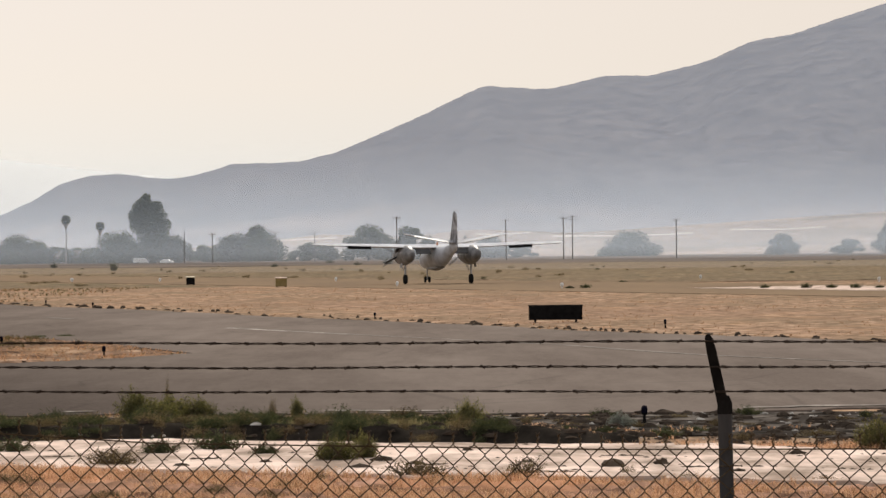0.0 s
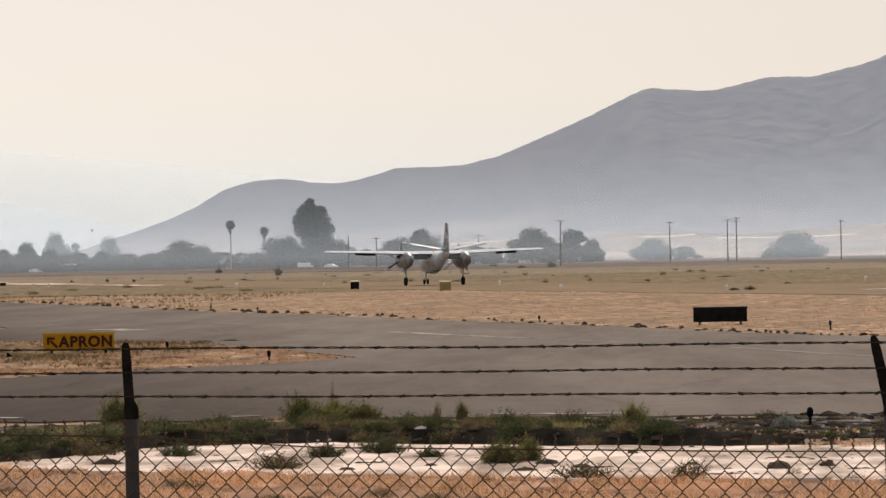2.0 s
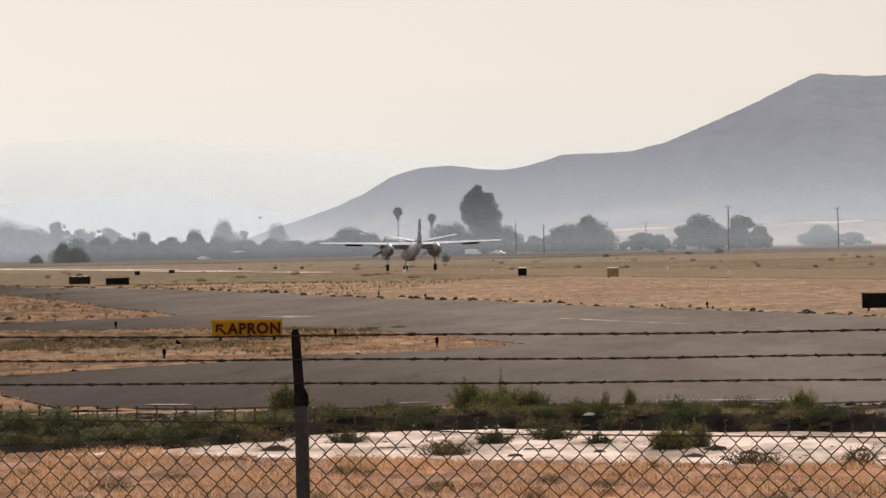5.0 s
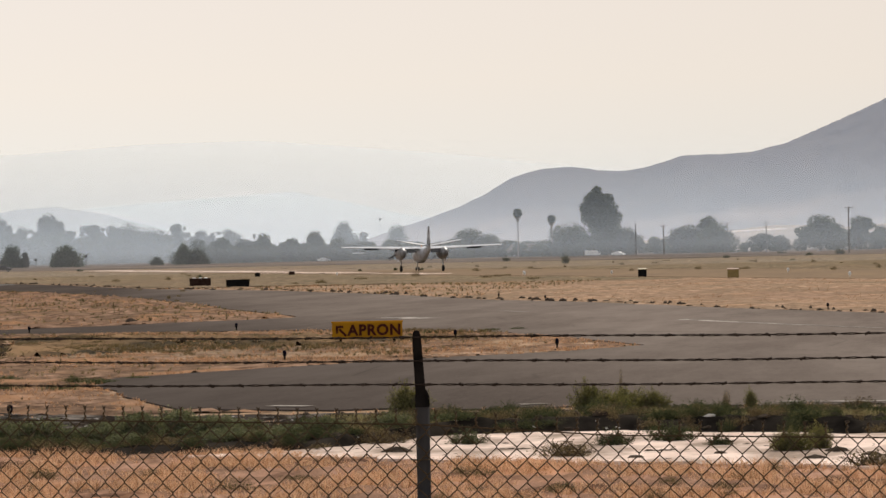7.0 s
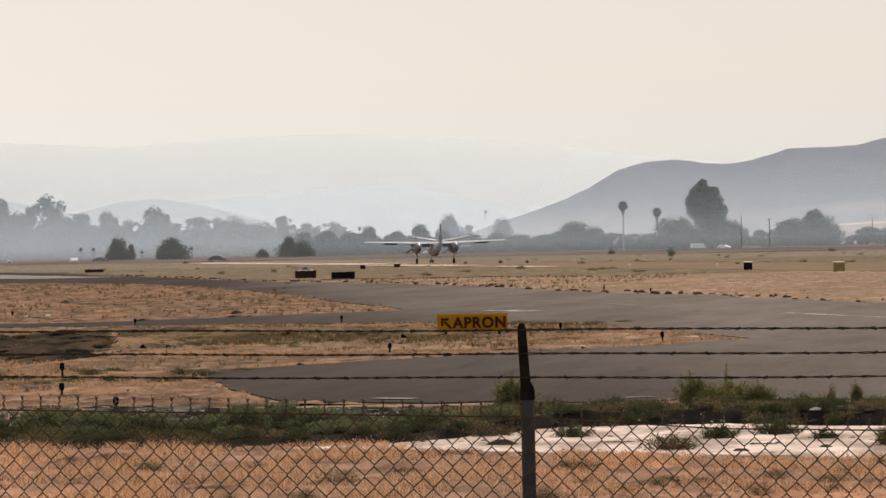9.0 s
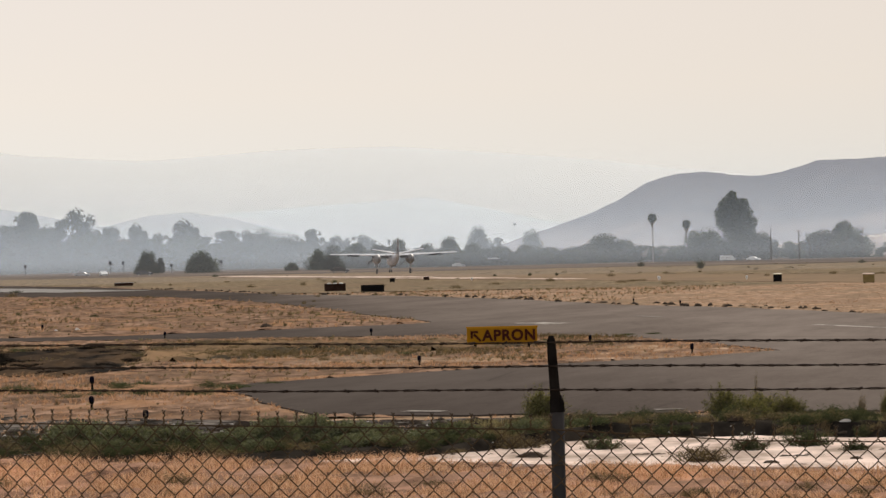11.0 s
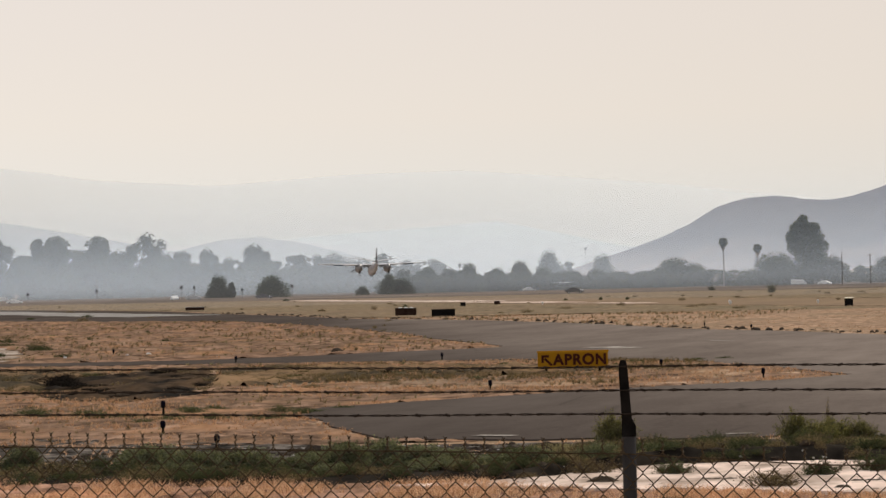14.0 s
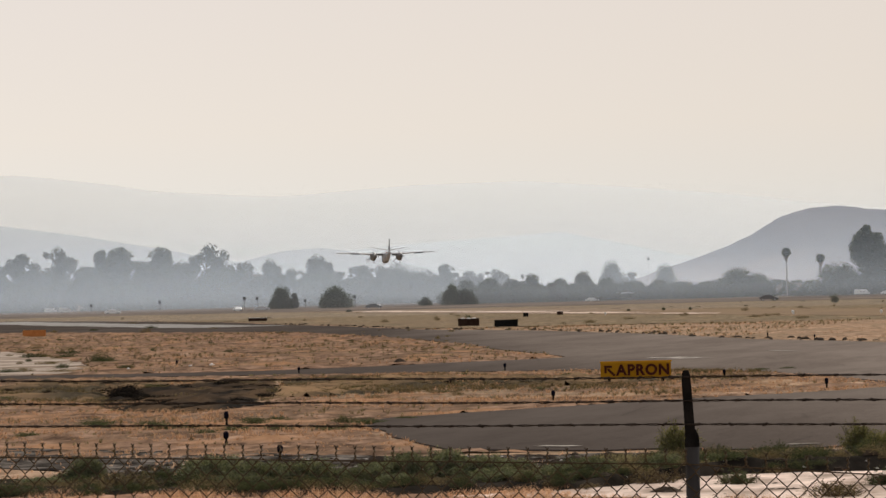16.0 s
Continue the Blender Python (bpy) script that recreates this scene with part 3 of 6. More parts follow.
def build_pavements():
    setting("taxiway", slab(TAXI, 0.0, 0.03), M_ASPHALT, "worn grey asphalt taxiway with ragged grass edges", "taxiway")
    run = [on_runway(s, -15) for s in range(60, 1500, 40)] + [on_runway(s, 15) for s in range(1460, 20, -40)]
    setting("runway", slab(ragged(run, 0.3, prng), 0.0, 0.035), M_RUNWAY, "long sunlit asphalt runway across the dry field", "runway")
    # sun glint on the runway, painted as pale strips
    for i, (a, b, side, wide) in enumerate(((190, 274, 3, 12), (480, 520, -11, 4), (545, 612, -10, 7), (640, 720, -6, 9), (735, 905, -6, 8))):
        line = flow([on_runway(s, side + prng.uniform(-1, 1)) for s in np.linspace(a, b, 8)], 5)
        setting("pale_pavement", strip(ragged([tuple(p) for p in line], 0.8, prng), wide, 0.045 + 0.004 * i), M_PALE, "pale strip that paints sun glint along the runway", "pavement")
    # glint of the far taxiway, painted as one more pale strip
    far = [tuple(p) for p in flow([(-96, 432), (-112, 470), (-135, 530), (-165, 610), (-205, 720)], 8)]
    setting("pale_pavement", strip(ragged(far, 0.8, prng), 11, 0.052), M_FARGLINT, "pale strip that paints glint on the far taxiway", "pavement")
    # painted lines on the taxiway
    for k, (line, wide, paint) in enumerate((([(-7.6, 149), (-5.2, 141.5), (-2.9, 134.6)], 0.36, M_LINE), ([(-2.9, 134.6), (1.3, 122), (3.4, 115.6), (5.0, 108.8), (6.6, 103), (10, 94.5), (15, 84)], 0.26, M_FAINT),
                                             ([(-19.9, 165.8), (-18.0, 161.7)], 1.4, M_LINE), ([(-16.9, 179), (-15.2, 173.9)], 0.5, M_FAINT))):
        setting("painted_line", strip(ragged([tuple(p) for p in flow(line, 8)], 0.04, prng), wide, 0.036 + 0.002 * k), paint, "worn pale taxiway line painted on asphalt", "line")
    edge = [tuple(p) for p in flow([(16, 68.6), (7, 68.9), (3, 67.9), (-4, 69.5), (-8, 69.7), (-12, 71.4)], 10)]
    for a, b in ((4, 16), (24, 28), (34, 36), (44, 47)):
        setting("painted_line", strip(ragged(edge[a:b], 0.12, prng), 0.32, 0.048), M_LINE, "flaking pale edge line of the taxiway", "line")
    # pale concrete apron strip between fence and taxiway
    top = [(-9.0, 53.7), (-8.2, 54.2), (-7.6, 54.8), (-6.2, 58.2), (-3.9, 58.9), (-1.4, 57.3), (1.6, 56.0), (3.6, 55.6), (5.5, 53.4), (9, 51.5), (14, 50)]
    low = [(14, 42), (9, 43.5), (4.8, 45.9), (3.0, 47.4), (1.3, 47.7), (-0.6, 48.6), (-2.6, 49.8), (-5.5, 51.6), (-7.4, 52.6), (-8.4, 53.0), (-9.1, 53.4)]
    outline = ragged([tuple(p) for p in flow(top, 8)], 0.16, prng) + ragged([tuple(p) for p in flow(low, 8)], 0.2, prng)
    setting("concrete_strip", slab(outline, 0.0, 0.05), M_PALE, "broken pale concrete strip overgrown at its edges", "pavement")
    # dark soil along the taxiway's near edge, and the burnt hollow
    soil = ragged([tuple(p) for p in flow([(16, 66.5), (6, 66.8), (0, 66.4), (-5, 67.6), (-9, 67.6), (-13, 68.5), (-22, 76), (-24, 74), (-15, 62), (-9, 60), (-3, 60.5), (3, 59.0), (9, 57), (16, 56)], 6, True)], 0.3, prng)
    setting("soil_verge", slab(soil, 0.0, 0.02), M_GRAVEL, "dark gravelly soil beside the taxiway edge", "soil")
    # flat patch: burnt soil, plus the hollow's shade put into its colour
    burnt = ragged([tuple(p) for p in flow([(-28.4, 109.5), (-29.8, 117), (-30.6, 126), (-31.2, 137), (-28.5, 134), (-26.0, 122), (-24.0, 111), (-22.4, 102), (-22.8, 97.2), (-25.2, 100)], 6, True)], 0.5, prng)
    setting("burnt_patch", slab(burnt, 0.0, 0.022), M_CHAR, "burnt soil in the dry grass with a hollow's shade painted in", "soil")
    scrub = ragged([tuple(p) for p in flow([(-38, 139), (-27, 138), (-18, 134.5), (-12.5, 127), (-14.5, 118.5), (-20, 112), (-27, 106.5), (-36, 112)], 6, True)], 0.6, prng)
    setting("scrub_patch", slab(scrub, 0.0, 0.012), M_SCRUB, "dark olive patch of withered scrub in dry grass", "soil")
    sand = ragged([tuple(p) for p in flow([(-48, 158), (-42, 157), (-45, 172), (-53, 198), (-66, 236), (-76, 254), (-90, 246), (-66, 190)], 6, True)], 0.6, prng)
    setting("sand_patch", slab(sand, 0.0, 0.034), M_SAND, "pale sandy bare patch beside the taxiway", "soil")


def build_plain():
    """Dusky scrubland from the far road to the foot of the hills."""
    s, n = Shape(), 90
    rr = random.Random(5)
    for k, r in enumerate((960, 1180, 1500, 1900, 2400)):
        for j in range(n + 1):
            a = -30 + 68 * j / n
            near = r + (70 * noise.noise(Vector((a * 0.5, 3.3, 0))) + rr.uniform(-10, 10) if k == 0 else 0)
            s.v.append((*polar(a, near), 0.02 if k == 0 else 0.32))
    s.f = [(k * (n + 1) + j, (k + 1) * (n + 1) + j, (k + 1) * (n + 1) + j + 1, k * (n + 1) + j + 1) for k in range(4) for j in range(n)]
    setting("scrub_plain", s, M_PLAIN, "dusky scrub plain beyond the airfield", "ground")


build_ground()
build_plain()
build_pavements()

# ---------------------------------------------------------------- hills and haze
def hill(name, skyline, near, ridge, mat, label, seed, veil, spur=0.10, steps=(260, 46), hill_streaks=(), crest=0.0):
    """A range of hills: skyline in degrees left and degrees up, seen from the camera; slopes with spurs and gullies."""
    a = np.array([p[0] for p in skyline][::-1])
    e = np.array([p[1] for p in skyline][::-1])
    if a[0] > a[-1]:
        a, e = a[::-1], e[::-1]
    na, nr = steps
    left = np.linspace(a[0], a[-1], na)
    # a rounded line through the skyline
    el = np.interp(left, a, e)
    w = max(2, int(na / len(skyline) / 4.5))
    el = np.convolve(np.pad(el, w, mode="edge"), np.hanning(2 * w + 1) / np.hanning(2 * w + 1).sum(), mode="valid")
    el = el + np.array([crest * noise.fractal(Vector((q * 9.0, seed, 0)), 0.8, 2.0, 4) for q in left])
    v = np.empty((nr, na, 3))
    for i in range(nr):
        u = i / (nr - 6)
        r = near + (ridge - near) * u
        for j in range(na):
            top = ridge * math.tan(radians(max(el[j], 0.0))) + EYE
            base = Vector((left[j] * 0.55 + seed, u * 1.6, 0.3 * seed))
            fold = noise.fractal(base, 0.9, 2.1, 6) * spur
            if u <= 1:
                g = u ** 1.25 * (1 + fold * 2.2 * (1 - u) * 1.6)
                h = top * max(g, 0) * (1 if u < 1 else 1)
                h += top * 0.0022 * noise.noise(Vector((left[j] * 14, u * 20, seed)))
                h = min(h, (top - EYE) * r / ridge * 0.985 + EYE) if u < 1 else top
            else:
                h = top * (1 - (u - 1) * 2.2)
            x, y = polar(left[j], r)
            v[i, j] = (x, y, h - 1.0)
    idx = np.arange(nr * na).reshape(nr, na)
    f = np.stack([idx[:-1, :-1], idx[1:, :-1], idx[1:, 1:], idx[:-1, 1:]], -1).reshape(-1, 4)
    tagged(new(name, array_mesh(name, v.reshape(-1, 3), f, mat, True)), label, "hill", kind="structure")
    # pale streaks that run across the slope
    for line in hill_streaks:
        s = Shape()
        for a0, e0 in flow(line, 10):
            j = int(np.argmin(np.abs(left - a0)))
            rad = np.hypot(v[:, j, 0], v[:, j, 1])
            ang = np.degrees(np.arctan2(v[:, j, 2] - EYE, rad))
            for dz in (-0.006, 0.008):
                k = int(np.argmax(ang[:nr - 6] >= e0 + dz)) or nr - 7
                r0 = float(np.interp(e0 + dz, ang[k - 1:k + 1], rad[k - 1:k + 1])) - 5.0
                x, y = polar(a0, r0)
                s.v.append((x, y, r0 * math.tan(radians(e0 + dz)) + EYE))
        s.f = [(i, i + 2, i + 3, i + 1) for i in range(0, len(s.v) - 2, 2)]
        setting("pale_streak", s, M_STREAK, "pale streak across the dry foothill", "track")
    if not veil:
        return
    # a tinted see-through sheet cut to the skyline, standing in for haze
    s = Shape()
    gap = math.degrees(1.0 / ridge)
    r = near * 0.994
    for j in range(na):
        x, y = polar(left[j], r)
        s.v += [(x, y, 0.0), (x, y, max(r * math.tan(radians(max(el[j] - gap, 0.0))) + EYE, 1.0))]
    s.f = [(2 * j, 2 * j + 2, 2 * j + 3, 2 * j + 1) for j in range(na - 1)]
    setting("haze_sheet", s, haze_material("slope_haze", *veil), "see-through pale sheet standing in for haze before the hillside", "haze", kind="stuff")


hill("mountain", [(7.75, 0.0), (7.11, 0.215), (6.65, 0.37), (6.27, 0.49), (5.9, 0.62), (5.6, 0.755), (5.35, 0.90), (5.15, 1.01), (4.79, 1.11), (4.4, 1.14), (4.0, 1.08), (3.65, 1.06), (3.28, 1.12), (2.85, 1.25), (2.2, 1.265),
                  (1.95, 1.28), (1.5, 1.37), (1.25, 1.47), (0.63, 1.73), (0.17, 1.93), (-0.3, 2.16), (-0.57, 2.28), (-1.0, 2.25), (-1.45, 2.22), (-2.22, 2.40), (-2.83, 2.39), (-3.6, 2.57), (-4.22, 2.84), (-4.75, 2.92), (-5.52, 3.17), (-6.04, 3.33), (-7.5, 3.6), (-10, 3.3), (-14, 2.4)],
     2750, 4150, M_HILL, "long grey scrub-covered mountain in thick haze", 3.7, ((0.65, 0.75, 0.95), 0.05, 30, 0.31, 0.12, 0.003), 0.10, (620, 46), (), 0.010)
hill("foothill", [(5.2, 0.0), (3.5, 0.12), (2.5, 0.20), (1.6, 0.30), (0.6, 0.24), (-0.4, 0.34), (-1.8, 0.28), (-3.2, 0.36), (-4.6, 0.44), (-6.5, 0.55), (-9, 0.5), (-13, 0.3)],
     2350, 2720, M_FOOT, "low dry tan foothill before the mountain", 9.1, ((0.86, 0.82, 0.82), 0.06, 12, 0.16), 0.10, (200, 30), ([(2.9, 0.17), (2.4, 0.185), (1.9, 0.205), (1.45, 0.22)], [(1.3, 0.215), (0.9, 0.205), (0.5, 0.19)], [(-0.45, 0.255), (-0.8, 0.245), (-1.2, 0.27)], [(-1.5, 0.215), (-2.6, 0.21), (-3.4, 0.24)], [(-3.9, 0.28), (-4.6, 0.275), (-5.2, 0.30)]))
hill("wooded_rise", [(17.5, 0.30), (15.5, 0.36), (14.2, 0.30), (13.2, 0.33), (12.7, 0.41), (12.2, 0.40), (11.7, 0.30), (11.0, 0.26), (10.4, 0.16), (9.8, 0.0)],
     1975, 2090, M_FOOT, "low tan rise behind the woodland belt", 2.3, None, 0.10, (120, 16))
# far hills: their haze is painted by dense pale-blue veil sheets
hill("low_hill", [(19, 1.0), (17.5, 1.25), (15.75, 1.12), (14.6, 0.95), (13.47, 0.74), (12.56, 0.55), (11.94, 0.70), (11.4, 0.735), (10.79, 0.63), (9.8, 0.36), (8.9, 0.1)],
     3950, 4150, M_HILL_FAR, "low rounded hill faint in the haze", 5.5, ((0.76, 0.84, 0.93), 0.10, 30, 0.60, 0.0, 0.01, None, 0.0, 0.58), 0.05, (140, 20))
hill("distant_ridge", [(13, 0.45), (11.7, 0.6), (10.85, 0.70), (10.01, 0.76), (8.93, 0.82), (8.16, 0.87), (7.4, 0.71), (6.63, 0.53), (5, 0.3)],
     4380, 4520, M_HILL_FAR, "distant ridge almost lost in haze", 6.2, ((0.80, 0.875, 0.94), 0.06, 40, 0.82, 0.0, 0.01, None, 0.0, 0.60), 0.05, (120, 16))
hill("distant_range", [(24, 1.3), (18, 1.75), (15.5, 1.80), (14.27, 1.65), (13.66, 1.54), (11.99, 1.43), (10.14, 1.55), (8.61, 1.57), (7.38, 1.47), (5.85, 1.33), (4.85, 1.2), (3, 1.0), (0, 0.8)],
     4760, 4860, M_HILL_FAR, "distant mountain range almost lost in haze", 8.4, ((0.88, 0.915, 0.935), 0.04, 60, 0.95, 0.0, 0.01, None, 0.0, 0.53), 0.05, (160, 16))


def haze(distance, up, density, colour, scale, uneven=0.3, fade=None, lift=0.0):
    """One see-through sheet painted as haze, bowed round the airfield; up: the angle to which it reaches, in degrees.
    """
    n, top = 60, distance * math.tan(radians(up)) + EYE
    s = Shape()
    for j in range(n + 1):
        x, y = polar(-30 + 68 * j / n, distance)
        s.v += [(x, y, 0.0), (x, y, top)]
    s.f = [(2 * j, 2 * j + 2, 2 * j + 3, 2 * j + 1) for j in range(n)]
    setting("haze_sheet", s, haze_material("haze_tint", colour, density, top, 0.0, uneven, scale, fade, lift), "see-through pale sheet standing in for haze over the plain", "haze", kind="stuff")


# the blue of distant haze is put into the sheets' colour
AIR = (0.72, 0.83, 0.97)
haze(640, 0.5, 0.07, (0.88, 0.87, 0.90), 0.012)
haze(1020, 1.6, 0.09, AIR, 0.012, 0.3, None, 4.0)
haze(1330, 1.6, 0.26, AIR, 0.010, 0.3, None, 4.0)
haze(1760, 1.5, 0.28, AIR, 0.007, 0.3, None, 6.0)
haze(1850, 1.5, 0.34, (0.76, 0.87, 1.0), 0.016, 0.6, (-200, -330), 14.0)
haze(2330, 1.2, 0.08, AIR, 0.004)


# ---------------------------------------------------------------- trees
def tree_mesh(lobes, count, size, mat, seed, trunk_h, trunk_r):
    """One tree of unit height: a crown of leaf masses on a forked trunk."""
    g = np.random.default_rng(seed)
    v, f = leaf_cloud([p[:3] for p in lobes], [p[3] for p in lobes], count, size, g, 0.95, False)
    v[:, :2] /= 2 * np.percentile(np.abs(v[:, 0]), 97)
    v[:, 2] = np.maximum(v[:, 2] / np.percentile(v[:, 2], 99), 0.01)
    crown = array_mesh("crown", v, f, mat)
    s = Shape().tube([(0, 0, -0.01), (0.01, 0, trunk_h * 0.5), (0, 0.01, trunk_h)], [trunk_r * 1.3, trunk_r, trunk_r * 0.7], 7)
    for p in lobes[:6]:
        s.tube([(0, 0, trunk_h * 0.8), (p[0] * 0.5, p[1] * 0.5, (trunk_h + p[2]) / 2), p[:3]], [trunk_r * 0.6, trunk_r * 0.4, trunk_r * 0.15], 5)
    return crown, s.mesh("trunk", M_BARK, True)


def random_lobes(seed, n, spread, low, high, r0, r1):
    g = random.Random(seed)
    out = []
    for i in range(n):
        a, d = g.uniform(0, 2 * math.pi), spread * math.sqrt(g.random())
        z = 0.06 + (high - 0.06) * g.random() ** 0.9 * math.sqrt(1 - 0.85 * (d / spread) ** 2)
        out.append((d * math.cos(a), d * math.sin(a), z, g.uniform(r0, r1)))
    return out + [(g.uniform(-0.05, 0.05), 0.0, high * k, 1.25 * r1) for k in (0.3, 0.5, 0.7, 0.88)]


TREE_FORMS = [
    tree_mesh(random_lobes(1, 40, 0.38, 0.12, 0.84, 0.08, 0.17), 9500, 0.027, M_TREE, 1, 0.35, 0.03),
    tree_mesh(random_lobes(2, 40, 0.36, 0.12, 0.82, 0.08, 0.17), 9500, 0.028, M_TREE_GREY, 2, 0.3, 0.03),
    tree_mesh(random_lobes(3, 46, 0.42, 0.10, 0.86, 0.06, 0.14), 9500, 0.026, M_TREE, 3, 0.3, 0.03),
    tree_mesh(random_lobes(4, 46, 0.24, 0.15, 0.92, 0.045, 0.10), 8000, 0.024, M_TREE_GREY, 4, 0.5, 0.02),
    tree_mesh(random_lobes(5, 26, 0.44, 0.12, 0.68, 0.16, 0.26), 11000, 0.028, M_TREE, 5, 0.2, 0.03),
    tree_mesh(random_lobes(6, 70, 0.36, 0.1, 0.93, 0.04, 0.10), 8500, 0.022, M_TREE_GREY, 6, 0.5, 0.02),
    tree_mesh(random_lobes(7, 60, 0.30, 0.1, 0.95, 0.04, 0.09), 7500, 0.022, M_TREE, 7, 0.6, 0.02),
    tree_mesh(random_lobes(8, 80, 0.42, 0.1, 0.88, 0.045, 0.11), 9000, 0.023, M_TREE_GREY, 8, 0.4, 0.025),
]


def tree(left, up, wide, distance, form, label, group=""):
    """A tree that stands in a direction, rises to an angle and is so many degrees wide."""
    x, y = polar(left, distance)
    h = distance * math.tan(radians(up)) + EYE
    w = distance * math.tan(radians(wide)) * 1.05
    t = thing("tree", label, "tree", pose(x, y, 0, 0, 0, prng.uniform(0, 360)) @ Matrix.Diagonal((w, w, h, 1)), group)
    crown, trunk = TREE_FORMS[form]
    part("crown", crown, None, t)
    part("trunk", trunk, None, t)
    return t


GREY = "hazy grey-green tree on the far side of the field"
for row in ((-2.54, 0.24, 0.62, 1980, 4), (-4.61, 0.19, 0.40, 2000, 1), (-5.5, 0.12, 0.35, 2000, 2), (-6.1, 0.34, 0.5, 1980, 1), (-0.64, 0.19, 0.5, 1900, 0), (-1.03, 0.10, 0.4, 1900, 2)):
    tree(*row, GREY)
for row in ((1.01, 0.35, 0.60, 1500, 0), (0.47, 0.33, 0.46, 1520, 2), (2.42, 0.27, 0.5, 1500, 4), (2.78, 0.25, 0.6, 1510, 1), (2.52, 0.37, 0.36, 1515, 2), (1.82, 0.14, 0.42, 1520, 2), (1.55, 0.11, 0.3, 1540, 1), (3.25, 0.13, 0.3, 1500, 2), (4.8, 0.10, 0.3, 1432, 4), (5.08, 0.09, 0.26, 1436, 2),
            (0.2, 0.2, 0.3, 1540, 1)):
    tree(*row, "dark rounded tree behind the runway, softened by haze")
for row in ((4.39, 0.29, 0.60, 1400, 4), (3.62, 0.24, 0.40, 1400, 1), (3.78, 0.30, 0.3, 1410, 0), (5.77, 0.26, 0.56, 1480, 4), (5.5, 0.19, 0.4, 1482, 4), (5.25, 0.12, 0.5, 1470, 2), (4.95, 0.11, 0.35, 1470, 2), (5.45, 0.09, 0.4, 1475, 1)):
    tree(*row, "dark bushy tree beside the far farmstead")
for row in ((9.45, 0.20, 0.34, 1420, 0), (9.15, 0.23, 0.36, 1430, 2), (8.85, 0.20, 0.36, 1425, 1), (8.56, 0.26, 0.30, 1440, 0), (8.2, 0.20, 0.36, 1430, 2), (7.86, 0.27, 0.34, 1440, 1), (7.55, 0.19, 0.34, 1430, 0), (7.2, 0.14, 0.36, 1440, 2),
            (6.85, 0.15, 0.34, 1450, 1), (6.55, 0.12, 0.3, 1450, 0), (6.2, 0.12, 0.36, 1450, 2), (8.0, 0.13, 0.5, 1400, 4), (7.4, 0.10, 0.5, 1400, 4), (9.3, 0.12, 0.5, 1405, 4), (8.7, 0.12, 0.5, 1405, 4), (6.7, 0.07, 0.5, 1410, 4)):
    tree(*row, "dark tree in a long hedgerow across the plain", "hedgerow trees")
for k in range(18):
    tree(6.05 + 0.21 * k, prng.uniform(0.07, 0.14), prng.uniform(0.28, 0.42), prng.uniform(1385, 1400), (4, 2, 0)[k % 3], "low dark bush at the foot of the hedgerow", "hedgerow bushes")
for row in ((15.9, 0.50, 0.7, 1900, 4), (15.50, 0.67, 0.42, 1950, 3), (15.2, 0.45, 0.6, 1900, 0), (14.98, 0.72, 0.55, 1960, 2), (14.62, 0.5, 0.6, 1900, 1), (14.38, 0.70, 0.28, 1970, 3), (14.12, 0.73, 0.44, 1960, 3), (13.85, 0.5, 0.6, 1910, 0),
            (13.62, 0.72, 0.40, 1970, 3), (13.32, 0.52, 0.52, 1900, 2), (12.92, 0.72, 0.58, 1960, 0), (12.6, 0.44, 0.5, 1900, 4), (12.42, 0.51, 0.36, 1950, 1), (12.12, 0.52, 0.36, 1960, 2), (11.82, 0.40, 0.4, 1900, 0), (11.48, 0.56, 0.5, 1950, 0),
            (11.2, 0.36, 0.4, 1900, 1), (10.85, 0.43, 0.58, 1940, 1), (10.62, 0.41, 0.4, 1950, 0), (10.4, 0.40, 0.42, 1960, 4), (9.72, 0.42, 0.26, 2100, 3), (10.05, 0.30, 0.4, 2150, 1), (9.4, 0.32, 0.4, 2200, 0), (9.05, 0.33, 0.4, 2200, 2),
            (7.48, 0.38, 0.34, 2330, 4), (7.2, 0.27, 0.20, 2330, 1), (6.74, 0.33, 0.26, 2330, 4), (16.4, 0.6, 0.7, 1950, 0)):
    left, up, wide, distance, form = row
    tree(left, up, wide * (1.2 if form == 3 else 1.0), distance, (7, 5, 7, 6, 4)[form], "tall grey tree in a hazy belt of woodland", "woodland belt")
for k in range(15):
    tree(10.1 + 0.45 * k, prng.uniform(0.20, 0.34), prng.uniform(0.55, 0.8), prng.uniform(1870, 1890), (4, 2, 1)[k % 3], "low grey thicket at the foot of the woodland belt", "woodland thicket")
for row in ((11.98, 0.175, 0.24, 1300, 4), (11.80, 0.10, 0.09, 1300, 3), (11.24, 0.155, 0.36, 1250, 4), (9.66, 0.15, 0.20, 1290, 4), (9.48, 0.09, 0.24, 1290, 4), (10.02, 0.0, 0.15, 1290, 4)):
    tree(*row, "dark lone bushy tree on the open field")


